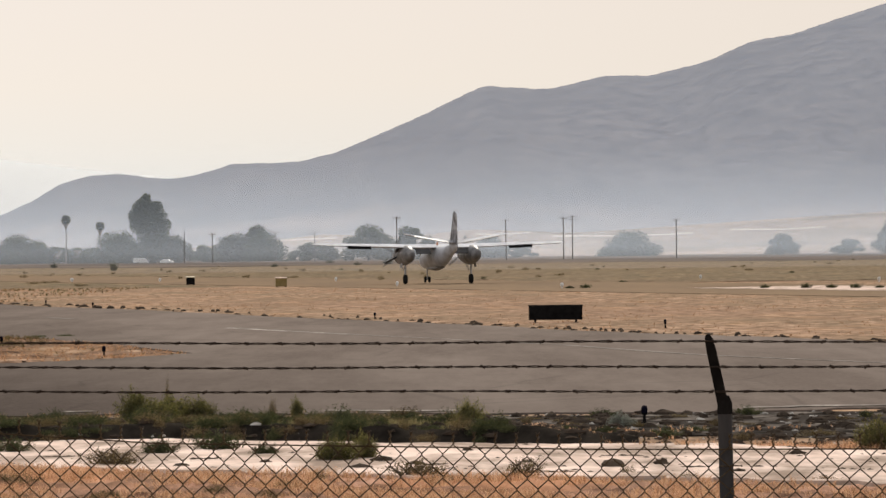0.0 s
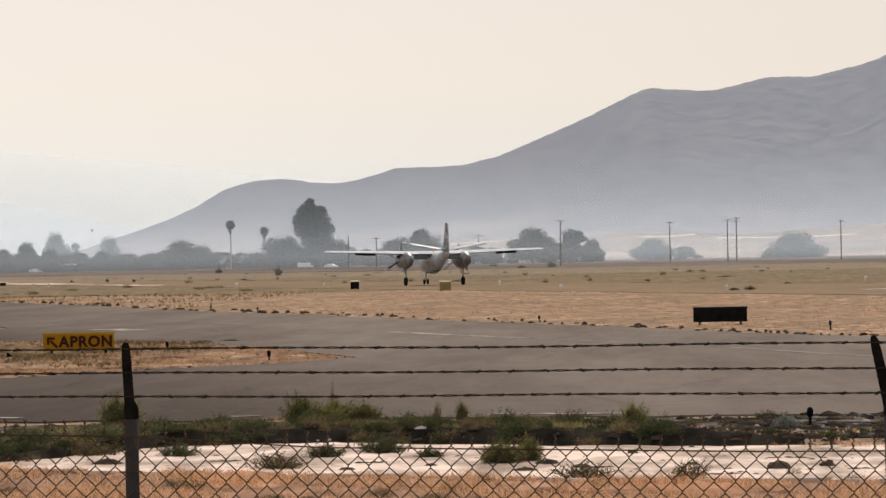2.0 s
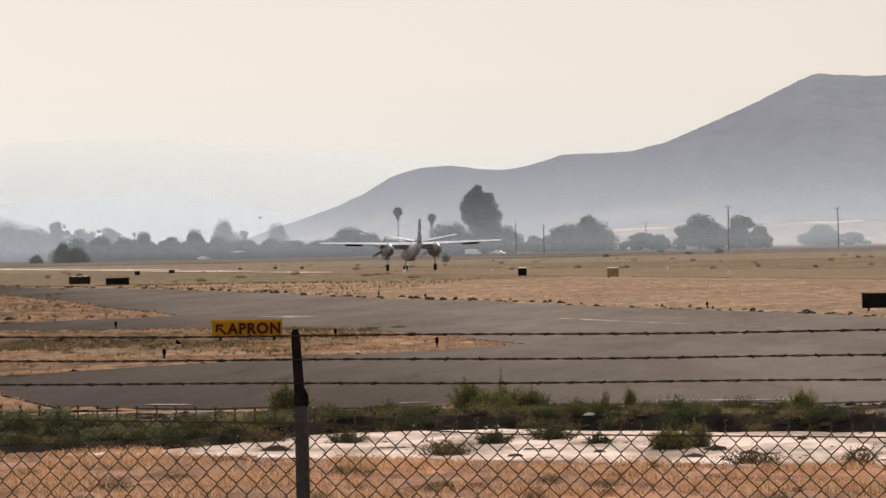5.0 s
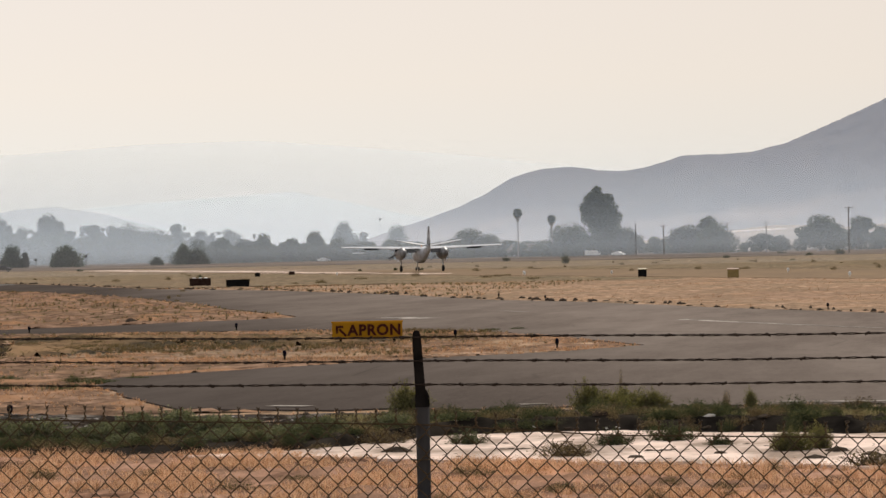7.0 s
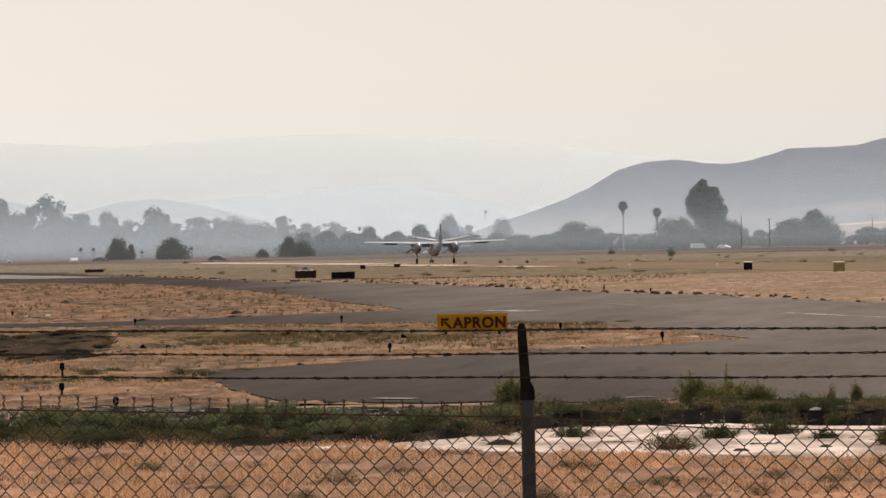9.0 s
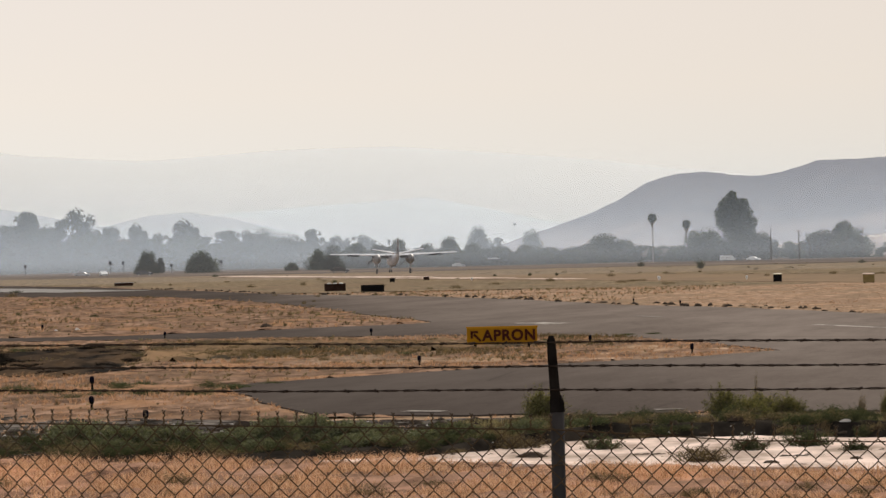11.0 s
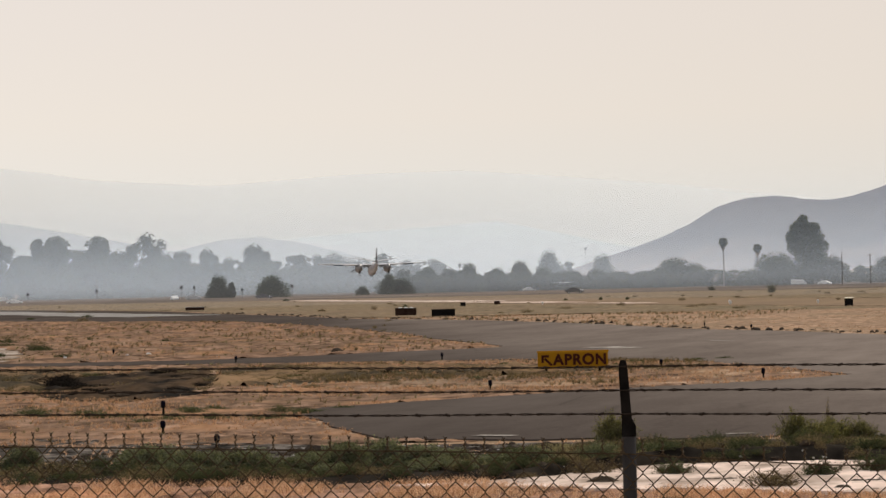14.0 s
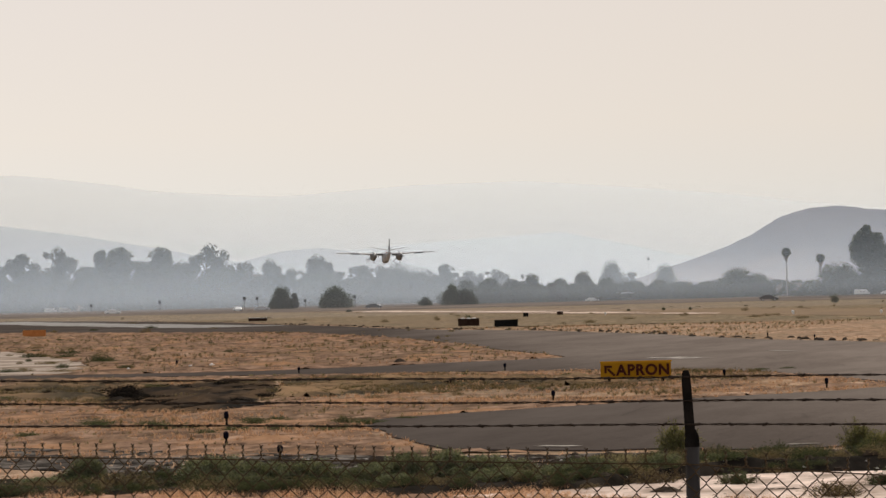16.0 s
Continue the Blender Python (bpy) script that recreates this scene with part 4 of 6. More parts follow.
def eucalyptus(left, up, distance):
    """The tallest tree: stacked dark masses on a tall trunk."""
    g = np.random.default_rng(21)
    h = distance * math.tan(radians(up)) + EYE
    x, y = polar(left, distance)
    t = thing("eucalyptus_tree", "tall dark eucalyptus with stacked rounded crown", "tree", pose(x, y, 0))
    r = random.Random(8)
    lobes = [(-0.03, 0, 0.95, 0.055), (-0.06, 0, 0.88, 0.10), (-0.12, 0.02, 0.80, 0.11), (0.05, 0, 0.80, 0.09), (0.13, 0, 0.82, 0.075), (-0.20, 0, 0.68, 0.10), (0.0, 0.05, 0.68, 0.15), (0.16, 0, 0.68, 0.10), (-0.14, 0, 0.56, 0.13),
             (0.08, -0.03, 0.54, 0.15), (0.22, 0, 0.55, 0.10), (-0.02, 0, 0.42, 0.15), (0.14, 0, 0.38, 0.14), (0.02, 0, 0.26, 0.13), (0.12, 0.03, 0.2, 0.12), (-0.1, 0.02, 0.18, 0.12), (0.0, 0.0, 0.08, 0.12)]
    lobes = [tuple(c * h for c in p) for p in lobes]
    v, f = leaf_cloud([p[:3] for p in lobes], [p[3] for p in lobes], 11500, 0.42, g, 1.0, False)
    v[:, 2] = np.maximum(v[:, 2], 0.05)
    part("crown", array_mesh("crown", v, f, M_TREE), None, t)
    s = Shape().tube([(0, 0, -0.1), (0.3, 0, h * 0.4), (-0.4, 0, h * 0.85)], [0.6, 0.45, 0.12], 8)
    for p in lobes[:12]:
        s.tube([(0.1, 0, p[2] - 0.18 * h), (p[0] * 0.6, p[1] * 0.6, p[2] - 0.08 * h), p[:3]], [0.3, 0.18, 0.06], 5)
    part("trunk", s, M_BARK, t)


eucalyptus(3.99, 0.845, 1400)


def palm(left, up, distance, size, label):
    """A fan palm: thin trunk, a head of drooping fronds with a skirt of dead leaves."""
    x, y = polar(left, distance)
    h = distance * math.tan(radians(up)) + EYE
    t = thing("palm_tree", label, "palm tree", pose(x, y, 0))
    g = random.Random(int(left * 100))
    tall = size * 1.45
    part("trunk", Shape().tube([(0, 0, -0.1), (0.1, 0, h * 0.5), (0, 0, h - tall * 0.6)], [0.30, 0.18, 0.14], 8), M_TRUNK, t)

    def rays(lo, hi, count, wide):
        s = Shape()
        for i in range(count):
            a, u = g.uniform(0, 2 * math.pi), g.uniform(lo, hi)
            reach = size * 0.5 * (min(u / 0.58, 1.0) ** 1.3 if u < 0.58 else math.sqrt(max(0.0, 1 - ((u - 0.58) / 0.44) ** 2))) * g.uniform(0.75, 1.08) + 0.2
            c, si = math.cos(a), math.sin(a)
            root, end = Vector((0, 0, h - tall * (1 - (0.30 + 0.5 * u)))), Vector((c * reach, si * reach, h - tall * (1 - u)))
            mid = root.lerp(end, 0.65) + Vector((0, 0, 0.12 * size * (u - 0.2)))
            side = Vector((-si, c, g.uniform(-0.4, 0.4))) * wide
            s.add([root, mid - side, end, mid + side], [(0, 1, 2, 3)])
        return s

    part("crown", rays(0.38, 1.0, 190, size * 0.12), M_TREE, t)
    part("dead_leaf_skirt", rays(0.0, 0.45, 80, size * 0.08), M_WEED_DRY, t)


palm(5.11, 0.565, 1400, 3.4, "tall fan palm with a small rounded head")
palm(4.65, 0.47, 1400, 3.2, "fan palm with a skirt of dead leaves")
palm(8.69, 0.29, 2000, 1.7, "far fan palm above the hedgerow")


# ---------------------------------------------------------------- poles, mast and far buildings
def utility_pole(left, up, distance, arms, label):
    x, y = polar(left, distance)
    h = distance * math.tan(radians(up)) + EYE
    t = thing("utility_pole", label, "utility pole", pose(x, y, 0, 0, prng.uniform(-0.6, 0.6), -12), "utility poles")
    part("pole", Shape().tube([(0, 0, -0.2), (0, 0, h)], [0.2, 0.13], 8), M_POLE, t)
    for k in range(arms):
        part("crossarm", Shape().box(2.4, 0.14, 0.16, (0, 0.1, h - 0.35 - 0.9 * k), (0, 0, 0), 0.02), M_POLE, t)
        for sx in (-1.05, -0.45, 0.45, 1.05):
            part("insulator", Shape().tube([(sx, 0.1, h - 0.27 - 0.9 * k), (sx, 0.1, h - 0.02 - 0.9 * k)], [0.07, 0.05], 6), M_STRUT, t)


for left, up, dist, arms in ((0.63, 0.50, 1100, 1), (-0.86, 0.45, 1290, 1), (-1.64, 0.47, 1300, 1), (-1.76, 0.49, 1300, 2), (-3.17, 0.43, 1250, 1), (1.74, 0.32, 1340, 1), (2.27, 0.32, 1360, 1), (3.13, 0.30, 1290, 1), (3.51, 0.33, 1290, 0), (0.52, 0.34, 1420, 1)):
    utility_pole(left, up, dist, arms, "weathered wooden utility pole with crossarm" if arms else "bare dark wooden pole")


def mast(left, up, distance):
    x, y = polar(left, distance)
    h = distance * math.tan(radians(up)) + EYE
    t = thing("light_mast", "thin pale mast with a small round head", "mast", pose(x, y, 0))
    part("pole", Shape().tube([(0, 0, -0.2), (0, 0, h)], [0.16, 0.10], 8), M_STRUT, t)
    part("head", Shape().tube([(0, 0, h - 1.4), (0, 0, h - 0.2), (0, 0, h + 0.2)], [0.12, 0.95, 0.9], 10), M_STRUT, t)


mast(6.98, 0.47, 2250)


def house(left, distance, w, d, wall, ridge, turn, label):
    x, y = polar(left, distance)
    t = thing("house", label, "house", pose(x, y, 0, 0, 0, turn))
    part("wall", Shape().box(w, d, wall + 0.2, (0, 0, wall / 2 - 0.1)), M_STUCCO, t)
    e = 0.6
    rf = Shape()
    hx, hy = w / 2 + e, d / 2 + e
    rf.add([(-hx, -hy, wall), (hx, -hy, wall), (hx, hy, wall), (-hx, hy, wall), (-hx * 0.85, 0, ridge), (hx * 0.85, 0, ridge)], [(0, 1, 5, 4), (1, 2, 5), (2, 3, 4, 5), (3, 0, 4), (0, 3, 2, 1)])
    part("roof", rf, M_ROOF, t)
    for k in range(3):
        win = part("window", Shape().box(1.3, 0.08, 1.1, (-w / 3 + k * w / 3, -d / 2 - 0.03, wall * 0.55), (0, 0, 0), 0.02), M_GLASS, t)
        part("sill", Shape().box(1.5, 0.2, 0.1, (-w / 3 + k * w / 3, -d / 2 - 0.08, wall * 0.55 - 0.62)), M_WHITE, win)


house(4.72, 1440, 16, 9, 2.4, 4.6, 8, "low stucco farmhouse with brown roof among trees")
house(5.0, 1450, 11, 8, 2.6, 4.8, -14, "small stucco outbuilding with brown roof")
house(7.9, 1422, 5, 4, 2.2, 3.0, 10, "pale low shed before the hedgerow")
house(13.3, 1990, 22, 12, 7.0, 10.0, 6, "broad pale building half hidden by woodland")


def road_sign(left, up, distance, w, label):
    """A small dark panel on a post beside the far road."""
    x, y = polar(left, distance)
    h = distance * math.tan(radians(up)) + EYE
    t = thing("road_sign", label, "sign", pose(x, y, 0, 0, 0, prng.uniform(-20, 20)), "far road signs")
    part("post", Shape().tube([(0, 0, -0.1), (0, 0, h - 0.1)], 0.08, 8), M_POLE, t)
    part("panel", Shape().box(w, 0.12, w * 1.15, (0, -0.16, h - w * 0.55), (0, 0, 0), 0.03), M_BLACK, t)


for left, up, w in ((12.474, 0.075, 0.9), (12.30, 0.07, 0.8), (10.97, 0.06, 0.8), (11.65, 0.02, 0.7), (13.62, 0.05, 0.8), (14.55, 0.02, 0.7)):
    road_sign(left, up, 1270, w, "small dark road sign on a post")


def light_shelter(left, distance, w, h, label):
    """An open shed: pale roof sheet on posts, in the haze."""
    x, y = polar(left, distance)
    t = thing("shed", label, "shed", pose(x, y, 0, 0, 0, prng.uniform(-10, 10)))
    part("roof", Shape().box(w, 4.0, 0.25, (0, 0, h), (5, 0, 0), 0.05), M_WHITE, t)
    part("wall", Shape().box(w * 0.94, 0.2, h - 0.1, (0, 1.6, (h - 0.1) / 2)), M_STUCCO, t)
    for sx in (-0.45, 0.45):
        part("post", Shape().tube([(sx * w, -1.7, -0.1), (sx * w, -1.7, h - 0.1)], 0.12, 8), M_POLE, t)


for left, dist, w, h in ((7.30, 1395, 6.0, 2.8), (6.62, 1395, 5.0, 2.6)):
    light_shelter(left, dist, w, h, "low shed with a pale roof among hazy bushes")


# ---------------------------------------------------------------- vehicles on the far road
def car(name, left, distance, paint, label, turn=0.0, van=False):
    """A car, nose towards +x, on four wheels."""
    x, y = polar(left, distance)
    t = thing(name, label, "car", pose(x, y, 0, 0, 0, turn))
    if van:
        prof = [(-2.5, 0.5), (2.5, 0.5), (2.55, 1.0), (1.9, 1.25), (1.3, 2.0), (-2.3, 2.05), (-2.5, 1.6)]
    else:
        prof = [(-2.2, 0.45), (2.2, 0.4), (2.3, 0.75), (1.3, 0.98), (0.55, 1.45), (-1.0, 1.48), (-1.7, 1.05), (-2.25, 0.95)]
    s = Shape().loft([[(px * k, yy, pz if pz < 0.9 else 0.9 + (pz - 0.9) * q) for px, pz in prof] for yy, k, q in ((-0.86, 0.97, 0.85), (-0.78, 1.0, 1.0), (0.78, 1.0, 1.0), (0.86, 0.97, 0.85))])
    part("body", s, paint, t)
    for sy in (-1, 1):
        zz, top = (1.3, 0.5) if van else (1.0, 0.36)
        part("side_window", Shape().add([(-1.2, sy * 0.868, zz), (0.95, sy * 0.868, zz), (0.5, sy * 0.80, zz + top), (-0.9, sy * 0.80, zz + top)], [(0, 1, 2, 3)]), M_GLASS, t)
        for wx in (-1.35, 1.4):
            wh = part("wheel", Shape().tube([(wx, sy * 0.70, 0.32), (wx, sy * 0.90, 0.32)], 0.32, 14), M_TYRE, t)
            part("hubcap", Shape().tube([(wx, sy * 0.895, 0.32), (wx, sy * 0.915, 0.32)], 0.17, 10), M_STRUT, wh)
    # white panel added on every car to paint a sun glint
    part("bonnet", Shape().box(0.95, 1.5, 0.05, (1.72, 0, 0.90), (0, 14, 0), 0.02), M_GLOSS, t, "white panel that paints sun glint on the bonnet")
    part("headlight", Shape().box(0.08, 1.3, 0.14, (2.24, 0, 0.68)), M_WHITE, t)
    return t


CAR_A = car("sedan", 10.63, 980, M_CAR_DARK, "dark car with a glint painted on its bonnet driving along the far road")
CAR_B = car("sedan", 12.21, 1120, M_CAR_DARK, "dark car pulling away on the far road")
CAR_C = car("sedan", 13.51, 1160, M_CAR_SILVER, "silver car on the far road")
CAR_D = car("sedan", 14.66, 1160, M_GLOSS, "white car coming along the far road")
car("sedan", 12.57, 1150, M_GLOSS, "white car waiting beside the far road", -70)
car("van", 14.9, 1620, M_WHITE, "white van parked beyond the field", 20, True)
car("van", 4.1, 1370, M_WHITE, "white van parked near the farmhouse", 35, True)
car("sedan", 3.75, 1372, M_WHITE, "white car parked under the trees", -20)
car("sedan", 7.75, 1385, M_WHITE, "white car parked before the hedgerow", 10)
car("van", 15.1, 1800, M_WHITE, "white van parked before the woodland", 10, True)


# ---------------------------------------------------------------- airfield signs and lamps
def text_mesh(body, size, mat):
    cu = bpy.data.curves.new("lettering", "FONT")
    cu.body, cu.size, cu.extrude, cu.align_x, cu.align_y = body, size, 0.006, "CENTER", "CENTER"
    cu.offset = 0.017
    cu.space_character = 1.12
    ob = new("lettering_source", cu)
    bpy.context.view_layer.update()
    me = bpy.data.meshes.new_from_object(ob.evaluated_get(bpy.context.evaluated_depsgraph_get()))
    bpy.data.objects.remove(ob)
    me.materials.clear()
    me.materials.append(mat)
    return me


def panel_sign(x, y, turn, w, h, foot, face, back, label, name="airfield_sign", deep=0.22, top=None, bars=0):
    """A box sign on two legs with frangible feet."""
    t = thing(name, label, "sign", pose(x, y, 0, 0, 0, turn))
    part("panel", Shape().box(w, deep, h, (0, 0, foot + h / 2), (0, 0, 0), 0.02), face, t)
    if name == "marker_box" and top:
        # pale lid colour stands in for the sun reflected off the top
        part("lid", Shape().box(w + 0.06, deep + 0.04, 0.05, (0, 0, foot + h + 0.035), (6, 0, 0), 0.012), top, t, "lid with sun glint painted pale")
    else:
        part("rim", Shape().box(w + 0.05, deep * 0.5, 0.04, (0, deep * 0.2, foot + h + 0.005), (0, 0, 0), 0.01), back if bars else top or back, t)
    for k in range(bars):
        part("lamp_cap", Shape().lump((w * (0.8 * (k + 0.5) / bars - 0.4), 0, foot + h + 0.03), w * 0.3 / bars, deep * 0.45, 0.09, prng, 5, 10, 0.1), top, t, "white rounded cap on the sign")
    for sx in (-0.38, 0.38):
        leg = part("leg", Shape().tube([(sx * w, 0, -0.02), (sx * w, 0, foot + 0.03)], 0.04, 8), back, t)
        part("foot_plate", Shape().box(0.18, 0.18, 0.03, (sx * w, 0, 0.02), (0, 0, 0), 0.005), back, leg)
    return t


APRON = panel_sign(-15.15, 120.2, 6, 2.02, 0.49, 0.14, M_SIGN_Y, M_BLACK, "yellow airfield sign with dark maroon arrow and word APRON", deep=0.2, top=M_SIGN_Y)
part("lettering", text_mesh("APRON", 0.42, M_MAROON), None, APRON, "dark maroon capital letters", m=pose(0.21, -0.107, 0.385, 90))
ar = Shape()
ar.add([(0.155, 0, -0.17), (0.20, 0, -0.12), (0.00, 0, 0.075), (-0.05, 0, 0.03)], [(0, 1, 2, 3)])
ar.add([(-0.12, 0, 0.15), (-0.12, 0, -0.07), (-0.05, 0, -0.07), (-0.05, 0, 0.08), (0.10, 0, 0.08), (0.10, 0, 0.15)], [(0, 1, 2, 3), (0, 3, 4, 5)])
part("arrow", ar, M_MAROON, APRON, "dark maroon arrow pointing up to one side", m=pose(-0.78, -0.1045, 0.385))

panel_sign(4.1, 154.0, -2, 1.96, 0.52, 0.12, M_BLACK, M_BLACK, "black back of a low airfield sign on two legs")
panel_sign(-22.3, 372, 4, 0.75, 0.62, 0.06, M_BLACK, M_BLACK, "black marker box with pale top beside the runway", "marker_box", 0.6, M_TAN)
panel_sign(-12.9, 335.5, 4, 0.90, 0.66, 0.08, M_TAN, M_BLACK, "tan marker box with pale top beside the runway", "marker_box", 0.6, M_PALE)
panel_sign(-60.3, 362.8, 9, 1.85, 0.62, 0.08, M_BROWN, M_BLACK, "dark brown airfield sign with pale caps on top", top=M_WHITE, bars=3)
panel_sign(-54.7, 348.2, 9, 1.95, 0.55, 0.06, M_BLACK, M_BLACK, "long black airfield sign low in the grass")
panel_sign(-77.5, 509, 9, 0.62, 0.42, 0.05, M_BLACK, M_BLACK, "small black marker box in the grass", "marker_box", 0.5)
panel_sign(-76.6, 532, 9, 0.75, 0.42, 0.05, M_BROWN, M_BLACK, "small dark brown marker box in the grass", "marker_box", 0.5)
panel_sign(-119.8, 549.5, 12, 2.5, 0.40, 0.05, M_BROWN, M_BLACK, "low dark sign with pale top in the grass", top=M_WHITE)
panel_sign(-97.5, 355.8, 15, 2.0, 0.55, 0.05, M_ORANGE, M_BLACK, "faded orange sign panel in the dry grass")


def edge_lamp(x, y, h, label="dark stake-mounted taxiway edge lamp with blue lens"):
    t = thing("taxiway_lamp", label, "lamp", pose(x, y, 0, prng.uniform(-2, 2), prng.uniform(-2, 2), 0), "taxiway edge lamps")
    part("stem", Shape().tube([(0, 0, -0.02), (0, 0, 0.03), (0, 0, 0.031), (0, 0, h * 0.55)], [0.07, 0.07, 0.026, 0.022], 10), M_BLACK, t)
    part("collar", Shape().tube([(0, 0, h * 0.5), (0, 0, h * 0.62)], [0.034, 0.05], 10), M_BLACK, t)
    part("lens", Shape().tube([(0, 0, h * 0.6), (0, 0, h * 0.85), (0, 0, h * 0.97), (0, 0, h)], [0.046, 0.05, 0.034, 0.01], 10), M_LENS, t)


for x, y, h in ((-2.7, 166.4, 0.36), (7.4, 140.6, 0.40), (-8.7, 108.0, 0.40), (-13.0, 124.0, 0.36), (3.0, 63.1, 0.36), (-14.8, 101.3, 0.36), (-19.6, 86.6, 0.40), (-16.9, 74.6, 0.34), (-14.4, 67.5, 0.32), (-30.6, 147.0, 0.32), (-22.7, 144.0, 0.36),
                (-40.3, 169, 0.36), (-21.5, 228, 0.36), (-17.8, 214, 0.36)):
    edge_lamp(x, y, h * 0.80)


def runway_lamp(x, y):
    t = thing("runway_lamp", "small white runway edge lamp in the grass", "lamp", pose(x, y, 0), "runway edge lamps")
    part("stem", Shape().tube([(0, 0, -0.02), (0, 0, 0.2)], 0.05, 8), M_WHITE, t)
    part("lens", Shape().tube([(0, 0, 0.18), (0, 0, 0.34), (0, 0, 0.42)], [0.12, 0.13, 0.05], 10), M_WHITE, t)


for x, y in ((-10.1, 397), (-3.6, 329), (8.4, 298), (33.4, 323), (22.9, 375), (-38.9, 441), (-66.5, 500), (-38, 432), (-27.9, 415)):
    runway_lamp(x, y)


# ---------------------------------------------------------------- the aircraft
def oval(y, zc, hw, hh, n=20, x0=0.0):
    return [(x0 + hw * math.cos(2 * math.pi * k / n), y, zc + hh * math.sin(2 * math.pi * k / n)) for k in range(n)]


def wing_ring(x, lead, trail, z, thick):
    """A wing section at x: rounded front, thin rear edge."""
    out = []
    for u, up in ((0, 0), (0.04, 0.5), (0.15, 0.9), (0.35, 1.0), (0.65, 0.48), (1.0, 0.06), (1.0, -0.06), (0.65, -0.35), (0.35, -0.5), (0.12, -0.45), (0.03, -0.28)):
        out.append((x, lead + (trail - lead) * u, z + thick * up * 0.62))
    return out


def build_aircraft():
    a = thing("aircraft", "white twin-turboprop firefighting aircraft taking off with wheels down", "aircraft")
    secs = [(5.6, 1.75, 0.05, 0.06), (5.4, 1.75, 0.42, 0.42), (4.8, 1.85, 0.58, 0.66), (3.8, 2.05, 0.68, 0.92), (2.6, 2.20, 0.70, 1.0), (0, 2.22, 0.70, 0.98), (-1.8, 2.32, 0.64, 0.86), (-3.4, 2.55, 0.50, 0.70), (-5.2, 2.88, 0.32, 0.48), (-6.8, 3.15, 0.2, 0.34),
            (-7.5, 3.25, 0.05, 0.1)]
    part("fuselage", Shape().loft([oval(*s) for s in secs]), M_FUSE, a, smooth=True)
    part("belly_tank", Shape().loft([oval(y, z, w, 0.20, 12) for y, w, z in ((3.2, 0.1, 1.34), (2.6, 0.40, 1.28), (0.5, 0.46, 1.28), (-1.2, 0.36, 1.46), (-1.9, 0.08, 1.62))]), M_NAC, a, "grey retardant tank along the belly", True)
    part("windscreen", Shape().loft([oval(4.35, 2.55, 0.62, 0.42, 12), oval(3.6, 2.75, 0.72, 0.52, 12), oval(2.7, 2.85, 0.70, 0.5, 12)]), M_GLASS, a, smooth=True)
    for sx in (-1, 1):
        st = [(0.0, 1.7, -1.2, 3.05, 0.42), (2.8, 1.65, -1.15, 3.08, 0.40), (5.0, 1.4, -0.95, 3.16, 0.34), (8.0, 1.05, -0.75, 3.27, 0.26), (10.4, 0.75, -0.55, 3.36, 0.18), (10.74, 0.5, -0.45, 3.375, 0.08)]
        wing = part("wing", Shape().loft([wing_ring(sx * x, l, tr, z, th) for x, l, tr, z, th in st]), M_WING, a)
        part("inner_flap", Shape().box(1.25, 0.75, 0.09, (sx * 1.58, -1.48, 2.76), (32, 0, 0), 0.03), M_DARKMETAL, a, "dark lowered flap")
        part("outer_flap", Shape().box(2.0, 0.36, 0.07, (sx * 6.9, -0.98, 3.10), (34, sx * -2.2, 0), 0.02), M_BLACK, a, "dark lowered flap")
        part("aileron", Shape().box(2.4, 0.3, 0.06, (sx * 9.1, -0.83, 3.27), (4, sx * -2.2, 0), 0.02), M_NAC, a)
        part("navigation_lamp", Shape().tube([(sx * 10.68, 0.2, 3.39), (sx * 10.82, 0.1, 3.39)], [0.06, 0.03], 6), M_STRUT, a)
        ns = [(3.35, 0.34, 0.36), (3.0, 0.48, 0.52), (2.0, 0.60, 0.72), (0.3, 0.66, 0.84), (-1.2, 0.60, 0.76), (-2.2, 0.42, 0.52), (-2.75, 0.14, 0.18)]
        part("nacelle", Shape().loft([oval(y, 2.38 + (0.10 if y < -1 else 0), w, h, 16, sx * 2.82) for y, w, h in ns]), M_NAC, a, "soot-stained engine nacelle", True)
        part("exhaust_pipe", Shape().tube([(sx * 2.82 - 0.5, 1.2, 2.75), (sx * 2.82 - 0.62, 0.4, 2.8), (sx * 2.82 - 0.66, 0.0, 2.82)], [0.16, 0.16, 0.15], 10), M_DARKMETAL, a)
        tp = [(0.0, -5.5, -7.2, 3.5, 0.24), (2.0, -5.7, -7.15, 3.82, 0.18), (4.1, -6.0, -7.1, 4.22, 0.12), (4.3, -6.25, -7.05, 4.25, 0.05)]
        tail = part("tailplane", Shape().loft([wing_ring(sx * x, l, tr, z, th) for x, l, tr, z, th in tp]), M_WING, a)
        part("elevator", Shape().box(3.2, 0.45, 0.06, (sx * 2.05, -7.33, 3.80), (8, sx * -10.3, 0), 0.02), M_NAC, tail)
        prop = part("propeller", Shape().loft([oval(y, 0, r, r, 12) for y, r in ((0.62, 0.02), (0.5, 0.12), (0.25, 0.22), (-0.1, 0.26))]), M_STRUT, a, "five-bladed propeller with pointed spinner", True, pose(sx * 2.82, 3.45, 2.45, 0, 12, 0))
        for k in range(5):
            bl = Shape().loft([[(-c / 2, d, r), (0, d + 0.05, r), (c / 2, -d, r), (0, -d - 0.03, r)] for r, c, d in ((0.15, 0.10, 0.05), (0.5, 0.18, 0.05), (1.0, 0.20, 0.04), (1.45, 0.17, 0.02), (1.58, 0.08, 0.01))])
            part("blade", bl, M_BLADE, prop, m=pose(0, 0, 0, 0, 72 * k, 0))
        PROPS.append((prop, sx))
